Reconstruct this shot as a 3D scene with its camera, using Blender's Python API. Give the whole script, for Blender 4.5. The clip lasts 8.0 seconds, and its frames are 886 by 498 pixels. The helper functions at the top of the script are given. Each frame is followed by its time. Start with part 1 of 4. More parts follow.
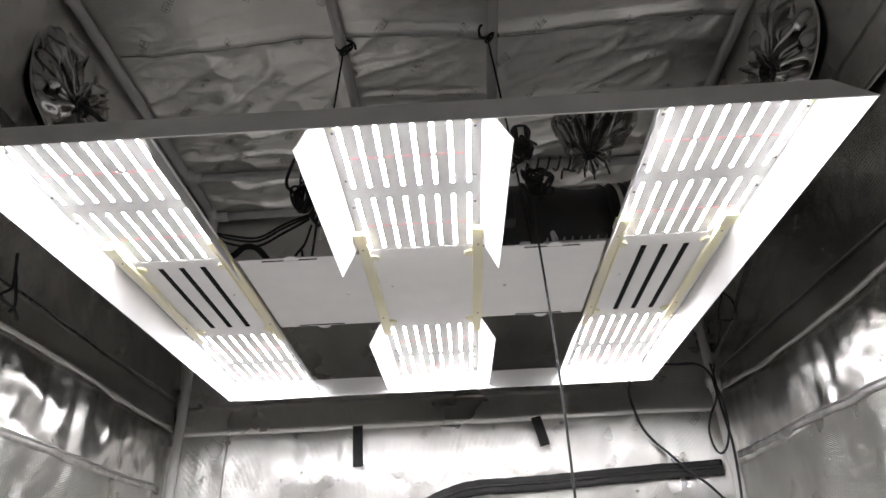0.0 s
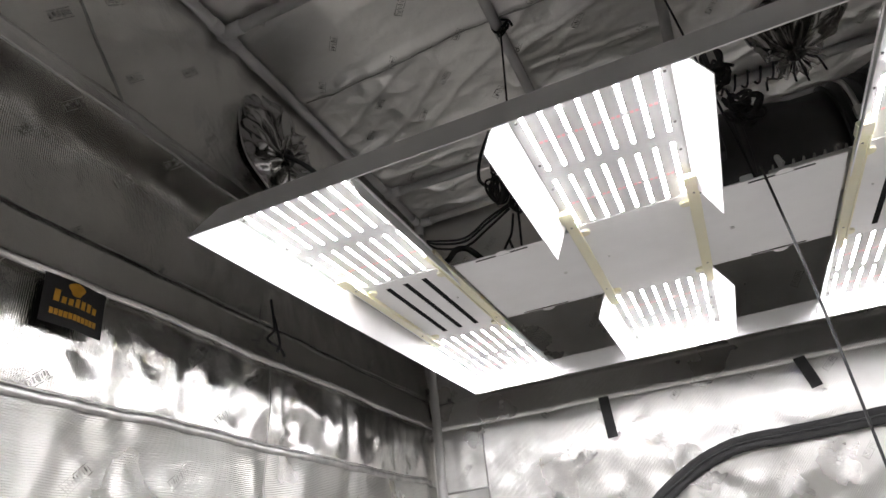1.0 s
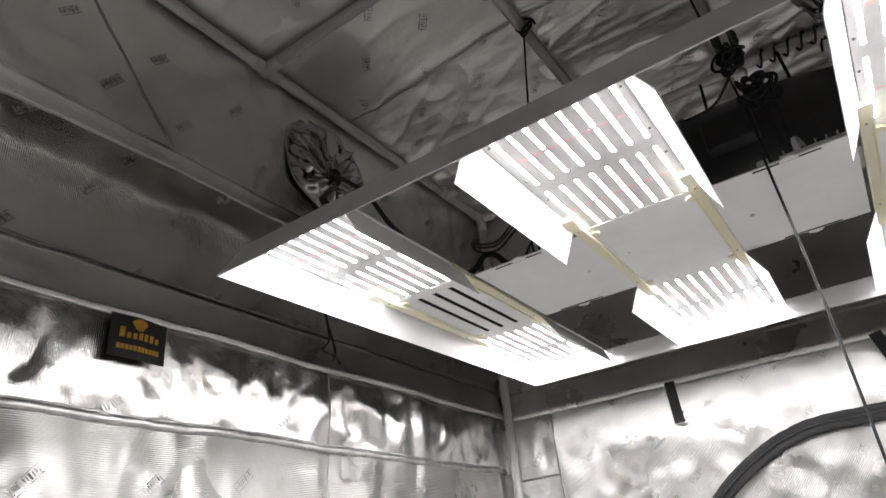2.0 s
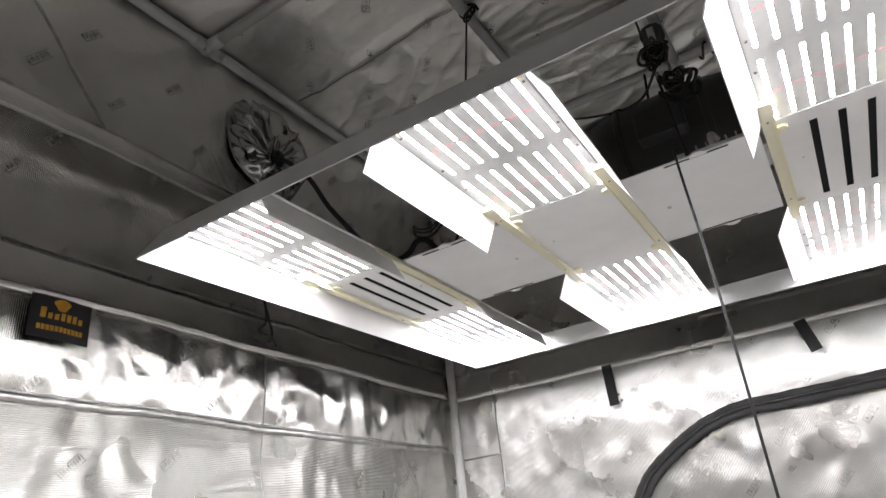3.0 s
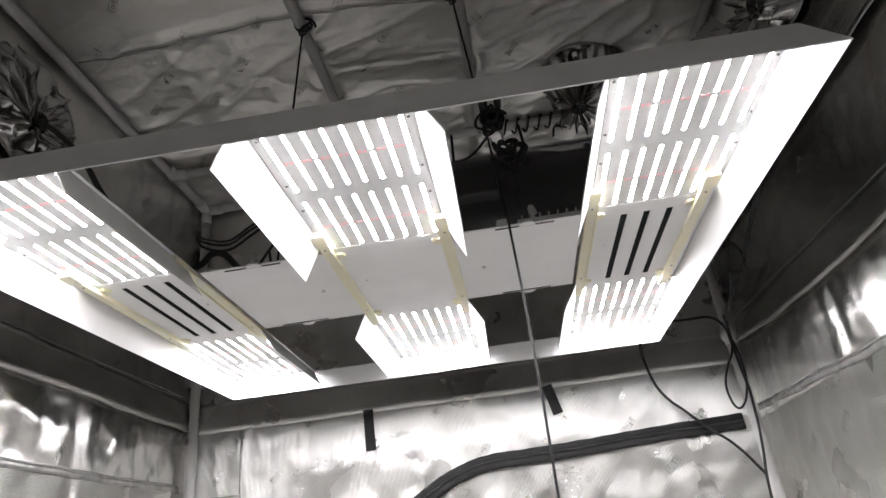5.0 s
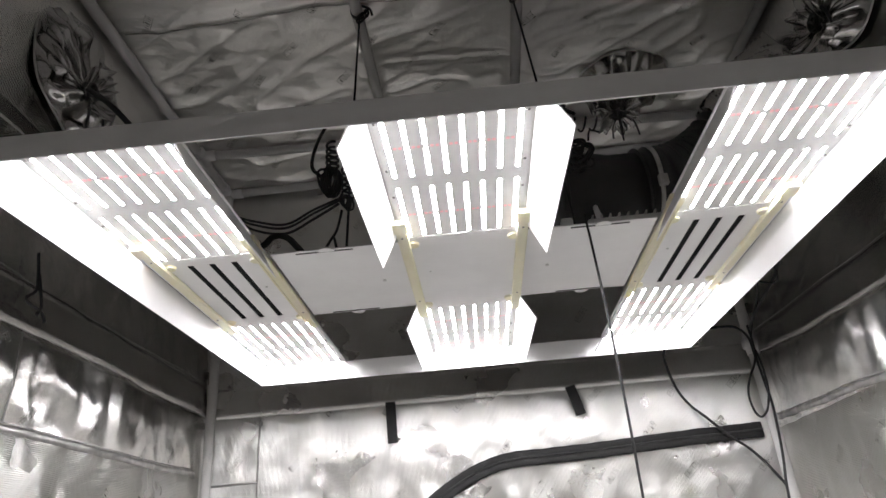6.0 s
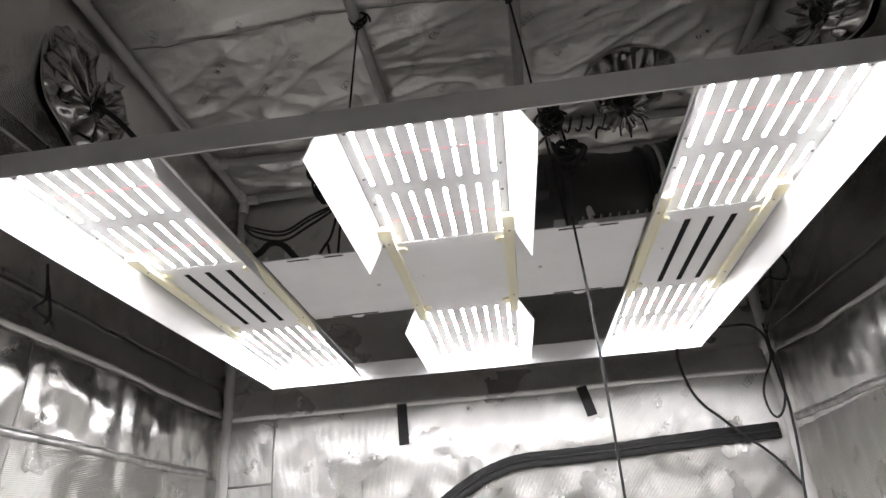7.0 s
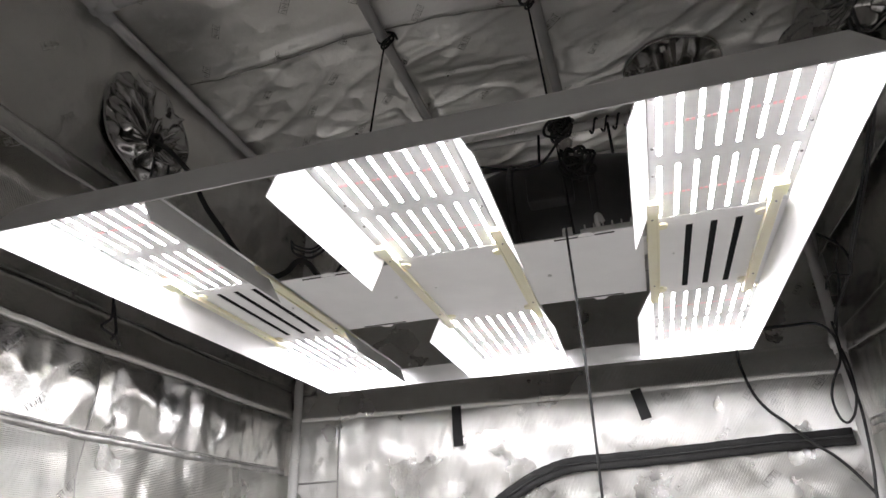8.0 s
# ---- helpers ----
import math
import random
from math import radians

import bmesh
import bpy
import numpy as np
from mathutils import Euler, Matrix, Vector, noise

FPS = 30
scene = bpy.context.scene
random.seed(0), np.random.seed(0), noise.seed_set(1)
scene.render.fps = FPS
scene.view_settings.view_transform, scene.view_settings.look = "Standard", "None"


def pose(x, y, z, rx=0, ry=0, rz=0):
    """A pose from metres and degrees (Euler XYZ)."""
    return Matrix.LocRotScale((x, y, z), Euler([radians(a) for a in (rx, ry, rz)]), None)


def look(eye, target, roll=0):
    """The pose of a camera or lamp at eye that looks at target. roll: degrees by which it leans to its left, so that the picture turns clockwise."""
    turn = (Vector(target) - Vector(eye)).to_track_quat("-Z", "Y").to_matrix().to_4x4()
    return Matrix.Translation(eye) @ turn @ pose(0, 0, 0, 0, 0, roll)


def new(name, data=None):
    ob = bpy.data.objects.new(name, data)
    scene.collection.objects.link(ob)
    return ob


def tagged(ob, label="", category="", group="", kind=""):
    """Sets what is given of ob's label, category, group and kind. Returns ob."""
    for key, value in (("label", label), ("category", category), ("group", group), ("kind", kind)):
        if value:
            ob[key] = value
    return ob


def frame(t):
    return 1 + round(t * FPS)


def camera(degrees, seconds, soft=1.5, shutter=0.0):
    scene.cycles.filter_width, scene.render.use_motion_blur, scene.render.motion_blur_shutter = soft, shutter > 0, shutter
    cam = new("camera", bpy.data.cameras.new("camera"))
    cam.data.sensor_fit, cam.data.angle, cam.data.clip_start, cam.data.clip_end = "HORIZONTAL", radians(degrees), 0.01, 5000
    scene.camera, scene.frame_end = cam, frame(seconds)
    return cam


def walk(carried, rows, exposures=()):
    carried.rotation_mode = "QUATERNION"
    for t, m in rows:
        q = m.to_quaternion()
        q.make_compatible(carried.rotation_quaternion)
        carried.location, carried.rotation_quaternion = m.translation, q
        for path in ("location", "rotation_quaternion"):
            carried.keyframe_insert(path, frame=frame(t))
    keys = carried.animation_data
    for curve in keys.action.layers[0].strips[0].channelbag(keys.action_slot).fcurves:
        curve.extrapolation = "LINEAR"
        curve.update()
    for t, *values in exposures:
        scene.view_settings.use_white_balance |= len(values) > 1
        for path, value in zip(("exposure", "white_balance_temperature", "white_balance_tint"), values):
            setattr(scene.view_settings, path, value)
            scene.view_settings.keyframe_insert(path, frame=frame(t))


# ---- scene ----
cam = camera(68.8, 8.0)
PATH = [
    (0, (0.056, -0.046, 1.068), (0.022, 1.69, 2.062), -2.6),
    (0.5, (-0.003, -0.061, 1.082), (-0.312, 1.64, 2.088), -4.4),
    (1, (0.042, -0.046, 1.099), (-0.598, 1.593, 2.05), -6.3),
    (1.2, (0.080, -0.056, 1.097), (-0.644, 1.553, 2.038), -8.2),
    (2.3, (0.257, -0.025, 1.110), (-0.733, 1.454, 2.024), -4.7),
    (2.5, (0.276, -0.018, 1.108), (-0.717, 1.473, 1.998), -4.6),
    (3, (0.302, -0.005, 1.104), (-0.604, 1.557, 1.964), -5.9),
    (3.5, (0.331, 0.002, 1.122), (-0.351, 1.659, 2.011), -5.0),
    (4, (0.346, 0.006, 1.132), (-0.065, 1.757, 2.007), -5.2),
    (4.2, (0.317, 0.004, 1.142), (0.001, 1.773, 2.021), -5.3),
    (5.3, (0.105, -0.017, 1.141), (-0.012, 1.782, 2.007), -6.9),
    (5.5, (0.066, -0.019, 1.148), (-0.033, 1.784, 2.007), -6.6),
    (6, (-0.002, -0.027, 1.144), (-0.061, 1.775, 2.009), -4.7),
    (6.5, (0.004, -0.029, 1.143), (-0.063, 1.769, 2.016), -4.6),
    (7, (0.075, -0.028, 1.145), (-0.092, 1.765, 2.014), -4.3),
    (7.5, (0.166, -0.035, 1.153), (-0.167, 1.736, 2.021), -2.9),
    (8, (0.266, -0.034, 1.154), (-0.242, 1.696, 2.02), -1.8),
]
walk(cam, [(t, look(eye, target, roll)) for t, eye, target, roll in PATH])

# ---- light: the only source is the grow light itself ----
world = bpy.data.worlds.new("dark_room")
scene.world = world
world.use_nodes = True
world.node_tree.nodes["Background"].inputs["Color"].default_value = (0.02, 0.02, 0.022, 1)
world.node_tree.nodes["Background"].inputs["Strength"].default_value = 0.3
scene.view_settings.exposure = 0.89
LED_POWER = 50.0


# ---- materials ----
def link(nt, a, b):
    nt.links.new(a, b)


def base_material(name, colour, rough=0.5, metal=0.0):
    m = bpy.data.materials.new(name)
    m.use_nodes = True
    b = m.node_tree.nodes["Principled BSDF"]
    b.inputs["Base Color"].default_value = (*colour, 1)
    b.inputs["Roughness"].default_value = rough
    b.inputs["Metallic"].default_value = metal
    return m, m.node_tree, b


def coords(nt, scale=(1, 1, 1), rot=(0, 0, 0)):
    tc = nt.nodes.new("ShaderNodeTexCoord")
    mp = nt.nodes.new("ShaderNodeMapping")
    mp.inputs["Scale"].default_value = scale
    mp.inputs["Rotation"].default_value = rot
    link(nt, tc.outputs["Object"], mp.inputs["Vector"])
    return mp.outputs["Vector"]


def noise_tex(nt, vec, scale, detail=4, rough=0.55):
    n = nt.nodes.new("ShaderNodeTexNoise")
    n.inputs["Scale"].default_value = scale
    n.inputs["Detail"].default_value = detail
    n.inputs["Roughness"].default_value = rough
    link(nt, vec, n.inputs["Vector"])
    return n.outputs["Fac"]


def ramp(nt, fac, lo, hi, a, b):
    r = nt.nodes.new("ShaderNodeMapRange")
    r.inputs["From Min"].default_value, r.inputs["From Max"].default_value = lo, hi
    r.inputs["To Min"].default_value, r.inputs["To Max"].default_value = a, b
    link(nt, fac, r.inputs["Value"])
    return r.outputs["Result"]


def mix_colour(nt, fac, a, b):
    m = nt.nodes.new("ShaderNodeMix")
    m.data_type = "RGBA"
    m.inputs["A"].default_value, m.inputs["B"].default_value = (*a, 1), (*b, 1)
    link(nt, fac, m.inputs["Factor"])
    return m.outputs["Result"]


def bump(nt, height, strength, distance, normal=None):
    b = nt.nodes.new("ShaderNodeBump")
    b.inputs["Strength"].default_value, b.inputs["Distance"].default_value = strength, distance
    link(nt, height, b.inputs["Height"])
    if normal is not None:
        link(nt, normal, b.inputs["Normal"])
    return b.outputs["Normal"]


def plain(name, a, b, rough=0.5, metal=0.0, scale=30.0, bumps=0.1, rough_spread=0.1):
    """A paint, plastic or metal with mottled colour, uneven gloss and fine relief."""
    m, nt, p = base_material(name, a, rough, metal)
    v = coords(nt)
    f = noise_tex(nt, v, scale, 5)
    g = noise_tex(nt, v, scale * 9, 3)
    link(nt, mix_colour(nt, ramp(nt, f, 0.35, 0.65, 0, 1), a, b), p.inputs["Base Color"])
    link(nt, ramp(nt, f, 0.3, 0.7, rough - rough_spread, rough + rough_spread), p.inputs["Roughness"])
    if bumps:
        link(nt, bump(nt, g, bumps, 0.001), p.inputs["Normal"])
    return m


def silver_fabric(name, weave_axis, rough_lo, rough_hi, streak, weave=0.30, crumple=0.32, crease=0.3, light=(0.93, 0.92, 0.90), dull=(0.83, 0.815, 0.78)):
    """Wrinkled aluminised tent cloth: metal film over a ribbed weave, with dull rubbed patches."""
    m, nt, p = base_material(name, (0.7, 0.69, 0.66), 0.35, 1.0)
    v = coords(nt)
    big = noise_tex(nt, v, 6.0, 4)
    mid = noise_tex(nt, v, 26.0, 6, 0.62)
    fine = noise_tex(nt, v, 150.0, 4)
    rub = noise_tex(nt, v, 2.6, 6, 0.6)
    link(nt, mix_colour(nt, ramp(nt, rub, 0.35, 0.68, 0, 1), light, dull), p.inputs["Base Color"])
    link(nt, ramp(nt, big, 0.3, 0.7, rough_lo, rough_hi), p.inputs["Roughness"])
    if streak:
        # the ribs spread the gloss across themselves
        t = nt.nodes.new("ShaderNodeTangent")
        t.direction_type, t.axis = "RADIAL", "Z"
        link(nt, t.outputs["Tangent"], p.inputs["Tangent"])
        p.inputs["Anisotropic"].default_value = streak
        p.inputs["Anisotropic Rotation"].default_value = 0.25
    creases = []
    for size, stretch in ((7.0, (1.0, 1.0, 0.45)), (19.0, (1.0, 1.0, 0.8))):
        rn = nt.nodes.new("ShaderNodeTexNoise")
        rn.noise_type = "RIDGED_MULTIFRACTAL"
        rn.inputs["Scale"].default_value = size
        rn.inputs["Detail"].default_value = 3.0
        rn.inputs["Roughness"].default_value = 0.5
        link(nt, coords(nt, stretch), rn.inputs["Vector"])
        creases.append(rn.outputs["Fac"])
    wave = nt.nodes.new("ShaderNodeTexWave")
    wave.wave_type, wave.bands_direction = "BANDS", weave_axis
    wave.inputs["Scale"].default_value = 92.0
    wave.inputs["Distortion"].default_value = 0.5
    link(nt, v, wave.inputs["Vector"])
    n = bump(nt, creases[0], crease, 0.004)
    n = bump(nt, creases[1], crease * 0.75, 0.002, n)
    n = bump(nt, mid, crumple, 0.004, n)
    n = bump(nt, noise_tex(nt, v, 72.0, 3, 0.6), crumple * 0.8, 0.0018, n)
    if weave:
        n = bump(nt, wave.outputs["Fac"], weave, 0.001, n)
    n = bump(nt, fine, 0.25, 0.001, n)
    link(nt, n, p.inputs["Normal"])
    return m


SILVER, RUBBED = (0.82, 0.81, 0.79), (0.66, 0.645, 0.61)
FABRIC_WALL = silver_fabric("silver_tent_cloth_upright_ribs", "Y", 0.11, 0.23, 0.0, 0.34, 0.42, 0.55, SILVER, RUBBED)
# tones offset the light: back and low panels cut, ceiling lightened
FABRIC_BACK = silver_fabric("silver_tent_cloth_back", "X", 0.24, 0.38, 0.0, 0.55, 0.42, 0.45, (0.79, 0.78, 0.755), (0.61, 0.597, 0.565))
FABRIC_LOW = silver_fabric("silver_tent_cloth_level_ribs", "Z", 0.24, 0.38, 0.0, 0.70, 0.45, 0.4, (0.70, 0.69, 0.665), (0.54, 0.53, 0.50))
FABRIC_TOP = silver_fabric("silver_tent_cloth_ceiling_lightened", "Y", 0.31, 0.46, 0.0, 0.20, 0.55, 0.4, (0.95, 0.935, 0.91), (0.88, 0.865, 0.83))
FOIL = silver_fabric("silver_sleeve_film", "Z", 0.10, 0.22, 0.0, 0.0, 0.35, 0.3, (0.48, 0.47, 0.455), (0.36, 0.352, 0.34))
PRINT = plain("embossed_print", (0.38, 0.37, 0.35), (0.50, 0.49, 0.46), 0.30, 0.9, 60)
PIPING = plain("seam_tape", (0.50, 0.49, 0.47), (0.38, 0.37, 0.355), 0.42, 0.85, 40, 0.2)
POLE = plain("grey_pole_paint", (0.64, 0.63, 0.61), (0.57, 0.56, 0.54), 0.42, 0.0, 9, 0.05)
POLE_JOINT = plain("grey_plastic_joint", (0.60, 0.59, 0.57), (0.52, 0.51, 0.50), 0.5, 0.0, 20, 0.05)
WHITE = plain("white_powder_coat", (0.87, 0.86, 0.85), (0.83, 0.82, 0.81), 0.42, 0.0, 14, 0.12, 0.06)
BOARD = plain("white_circuit_board", (0.74, 0.74, 0.73), (0.70, 0.695, 0.69), 0.38, 0.0, 40, 0.05)
BLACK = plain("black_plastic", (0.030, 0.030, 0.031), (0.042, 0.041, 0.040), 0.42, 0.0, 25, 0.1)
DUCT = plain("black_duct_film", (0.028, 0.028, 0.029), (0.040, 0.040, 0.040), 0.36, 0.0, 18, 0.15)
CORD = plain("black_cord", (0.018, 0.018, 0.018), (0.034, 0.033, 0.032), 0.6, 0.0, 90, 0.3)
WEBBING = plain("black_webbing", (0.018, 0.018, 0.018), (0.030, 0.029, 0.028), 0.8, 0.0, 160, 0.6)
STEEL = plain("bright_steel", (0.72, 0.71, 0.69), (0.58, 0.57, 0.55), 0.45, 1.0, 50, 0.1)
SCREW = plain("dull_screw", (0.22, 0.21, 0.20), (0.15, 0.145, 0.14), 0.5, 0.7, 80)
GOLD = plain("gold_print", (0.62, 0.31, 0.03), (0.5, 0.24, 0.02), 0.6, 0.0, 60, 0.1)
ROOM_BOUNCE = plain("pale_bounce_paint", (0.78, 0.77, 0.75), (0.74, 0.73, 0.71), 0.75, 0.0, 3, 0.1)
FLOOR_BOUNCE = plain("white_bounce_floor", (0.88, 0.87, 0.86), (0.82, 0.81, 0.80), 0.55, 0.0, 5, 0.1)


def cream_plastic():
    m, nt, p = base_material("cream_translucent_plastic", (0.80, 0.74, 0.50), 0.38)
    f = noise_tex(nt, coords(nt), 30, 4)
    link(nt, mix_colour(nt, f, (0.85, 0.81, 0.64), (0.80, 0.75, 0.54)), p.inputs["Base Color"])
    p.inputs["Subsurface Weight"].default_value = 0.25
    p.inputs["Subsurface Radius"].default_value = (0.012, 0.010, 0.005)
    return m


def glow(name, colour, strength, body=(0.8, 0.8, 0.75)):
    m, nt, p = base_material(name, body, 0.4)
    p.inputs["Emission Color"].default_value = (*colour, 1)
    p.inputs["Emission Strength"].default_value = strength
    return m


# near-black without gloss: shade inside the slots, put into the colour
SLOT_SHADE, _, slot_shade_bsdf = base_material("slot_shade", (0.02, 0.02, 0.02), 0.9)
slot_shade_bsdf.inputs["Specular IOR Level"].default_value = 0.1
CREAM = cream_plastic()
LED = glow("white_led", (1.0, 0.985, 1.03), LED_POWER)
LED_RED = glow("red_led", (1.0, 0.42, 0.46), 0.14, (0.88, 0.52, 0.54))


# ---- mesh helpers ----
def part(name, bm, material, parent=None, label="", smooth=False):
    """Links a bmesh as one mesh object, under a thing or a part if one is given."""
    me = bpy.data.meshes.new(name)
    bm.to_mesh(me)
    bm.free()
    me.materials.append(material)
    if smooth:
        me.polygons.foreach_set("use_smooth", [True] * len(me.polygons))
    ob = new(name, me)
    ob.parent = parent
    return tagged(ob, label)


def share(name, source, parent, place):
    """Another object on the same mesh."""
    ob = new(name, source.data)
    ob.parent = parent
    ob.location = place
    return ob


def empty(name, label, category, group="", place=(0, 0, 0)):
    ob = tagged(new(name), label, category, group)
    ob.location = place
    return ob


def box(bm, x0, x1, y0, y1, z0, z1, bevel=0.0):
    r = bmesh.ops.create_cube(bm, size=1.0, matrix=Matrix.Translation(((x0 + x1) / 2, (y0 + y1) / 2, (z0 + z1) / 2)) @ Matrix.Diagonal((x1 - x0, y1 - y0, z1 - z0, 1)))
    if bevel:
        edges = list({e for v in r["verts"] for e in v.link_edges})
        bmesh.ops.bevel(bm, geom=edges, offset=bevel, segments=2, affect="EDGES", profile=0.6)
    return bm


def sheet(bm, quad, thick):
    """A flat plate on four corners, thickened along its normal."""
    pts = [Vector(p) for p in quad]
    n = (pts[1] - pts[0]).cross(pts[3] - pts[0]).normalized() * thick
    a = [bm.verts.new(p) for p in pts]
    b = [bm.verts.new(p + n) for p in pts]
    bm.faces.new(a[::-1])
    bm.faces.new(b)
    for i in range(4):
        bm.faces.new((a[i], a[(i + 1) % 4], b[(i + 1) % 4], b[i]))
    return bm


def spline(points, steps=8, closed=False):
    """Catmull-Rom through the points."""
    p = [Vector(q) for q in points]
    n = len(p)
    out = []
    for i in range(n if closed else n - 1):
        if closed:
            a, b, c, d = p[i - 1], p[i], p[(i + 1) % n], p[(i + 2) % n]
        else:
            a, b, c, d = p[max(i - 1, 0)], p[i], p[i + 1], p[min(i + 2, n - 1)]
        for k in range(steps):
            t = k / steps
            out.append(0.5 * (2 * b + (c - a) * t + (2 * a - 5 * b + 4 * c - d) * t * t + (3 * b - a - 3 * c + d) * t ** 3))
    if not closed:
        out.append(p[-1])
    return out


def sweep(bm, path, profile, closed=False, up=None):
    """Sweeps a profile (function of step index -> list of (side, up) offsets) along a path."""
    n = len(path)
    rings, side = [], None
    for i, q in enumerate(path):
        a = path[(i - 1) % n] if closed or i else q
        b = path[(i + 1) % n] if closed or i < n - 1 else q
        t = (b - a).normalized()
        if up is not None:
            s = t.cross(Vector(up)).normalized()
        else:
            if side is None:
                side = t.orthogonal().normalized()
            s = (side - t * side.dot(t)).normalized()
            side = s
        w = s.cross(t)
        rings.append([bm.verts.new(q + s * x + w * y) for x, y in profile(i)])
    m = len(rings[0])
    for i in range(n if closed else n - 1):
        r0, r1 = rings[i], rings[(i + 1) % n]
        for k in range(m):
            bm.faces.new((r0[k], r0[(k + 1) % m], r1[(k + 1) % m], r1[k]))
    if not closed:
        bm.faces.new(rings[0][::-1])
        bm.faces.new(rings[-1])
    return bm


def ring(r, n=8):
    return [(r * math.cos(2 * math.pi * k / n), r * math.sin(2 * math.pi * k / n)) for k in range(n)]


def tube(bm, points, r, n=8, steps=8, closed=False, curved=True):
    path = spline(points, steps, closed) if curved else [Vector(p) for p in points]
    circle = ring(r, n)
    return sweep(bm, path, lambda i: circle, closed)


def rod(bm, a, b, r, n=14):
    return tube(bm, [a, b], r, n, curved=False)


def grid(bm, f, us, vs):
    """A sheet of quads over a function of two numbers."""
    rows = [[bm.verts.new(f(u, v)) for u in us] for v in vs]
    for j in range(len(vs) - 1):
        for i in range(len(us) - 1):
            bm.faces.new((rows[j][i], rows[j][i + 1], rows[j + 1][i + 1], rows[j + 1][i]))
    return bm


def span(a, b, step):
    n = max(1, round((b - a) / step))
    return [a + (b - a) * i / n for i in range(n + 1)]


def thicken(bm, t):
    bmesh.ops.recalc_face_normals(bm, faces=bm.faces)
    bmesh.ops.solidify(bm, geom=list(bm.faces), thickness=t)
    return bm


# ---- the tent: cloth surfaces ----
WEST, EAST, NORTH, SOUTH, TOP = -0.782, 0.792, 1.806, 0.13, 2.312
BAND = 1.555  # lower edge of the cloth band round the walls


def folds(u, v, seed):
    """How far the cloth stands off its plane: hanging folds, dents and creases."""
    low = min(1.0, max(0.0, (BAND + 0.02 - v) / 0.10))
    pucker = low * (0.25 + 0.75 * math.exp(-max(0.0, BAND - v) / 0.13))
    hang = noise.noise(Vector((u * 7.5 + 0.5 * v, v * 1.7, seed)))
    pleat = noise.noise(Vector((u * 19.0, v * 3.0, seed + 1.3)), noise_basis="VORONOI_F1")
    facet = noise.noise(Vector((u * 6.5 + v, v * 4.5 - 0.4 * u, seed + 3.1)), noise_basis="VORONOI_F2F1")
    shard = noise.noise(Vector((u * 15, v * 12, seed + 7.7)), noise_basis="VORONOI_F1")
    tiny = noise.noise(Vector((u * 43, v * 37, seed + 9.7)))
    crimp = noise.noise(Vector((u * 52, v * 8, seed + 19)))
    return hang * (0.002 + 0.0034 * low) + pleat * (0.0009 + 0.0075 * pucker) + facet * (0.003 + 0.003 * low) + shard * (0.002 + 0.0045 * low) + tiny * 0.0005 + crimp * (0.0003 + 0.0016 * pucker)


def ease(a, b, v):
    t = min(1.0, max(0.0, (v - a) / (b - a)))
    return t * t * (3 - 2 * t)


def upper(z):
    """The cloth leans outwards up to the flap, and inwards again up to the roof poles."""
    return -0.016 * ease(1.62, 1.86, z) * (1 - ease(1.90, 1.95, z)) + ease(1.90, 1.95, z) * (-0.010 + 0.022 * ease(1.90, 2.34, z))


def west(y, z):
    return Vector((WEST + upper(z) + folds(y, z, 1.0), y, z))


def east(y, z):
    return Vector((EAST - upper(z) - 0.65 * folds(y, z, 21.0), y, z))


def north(x, z):
    return Vector((x, NORTH - 0.5 * folds(x, z, 41.0), z))


def ceiling_at(x, y):
    """Roof cloth: flat near the front, puckered behind the cross seam, drawn up between the middle poles."""
    back = ease(1.00, 1.12, y)
    sag = 0.004 * abs(math.sin((x + 0.18) * math.pi / 0.35))
    crease = 0.010 * max(0.0, 1 - abs(y - 1.045 - 0.012 * math.sin(x * 7)) / 0.022)
    slack = noise.noise(Vector((x * 2.6, y * 6.0, 61))) * 0.004 + noise.noise(Vector((x * 8, y * 13, 65))) * 0.0030
    facet = (noise.noise(Vector((x * 9 + y * 3, y * 15, 91)), noise_basis="VORONOI_F2F1") - 0.3) * 0.0055
    crumple = noise.noise(Vector((x * 17, y * 29, 75))) * 0.0018 + noise.noise(Vector((x * 37, y * 47, 78))) * 0.0009
    fold = (1 - abs(noise.noise(Vector((x * 3.4 + 0.3, y * 8 + x * 2.5, 81))))) ** 16 * 0.009
    puckers = (slack + facet + crumple) * (0.30 + 0.75 * back) - fold * (0.25 + 0.75 * back)
    past = y - (1.188 + 0.22 * x)
    drawn = 0.045 * ease(0.0, 0.22, past) * ease(-0.205, -0.17, x) * (1 - ease(0.145, 0.18, x))
    return Vector((x, y, TOP - 0.004 + sag + puckers + drawn - crease))


def cloth(name, f, us, vs, material, label):
    ob = part(name, thicken(grid(bmesh.new(), f, us, vs), 0.0012), material, None, label, True)
    return tagged(ob, kind="structure", category="tent wall")


wall_west = cloth("wall_west", west, span(SOUTH - 0.03, NORTH + 0.01, 0.0075), [*span(0.0, 0.9, 0.05), *span(0.91, TOP + 0.012, 0.009)], FABRIC_WALL, "wrinkled silver reflective tent wall with seams")
wall_east = cloth("wall_east", east, span(SOUTH - 0.03, NORTH + 0.01, 0.0075), [*span(0.0, 0.9, 0.05), *span(0.91, TOP + 0.012, 0.009)], FABRIC_WALL, "wrinkled silver reflective tent wall with seams")
wall_north = cloth("wall_north", north, span(WEST - 0.01, EAST + 0.01, 0.0075), [*span(0.0, 0.9, 0.05), *span(0.91, TOP + 0.012, 0.009)], FABRIC_BACK, "wrinkled silver reflective tent wall with zipped door")
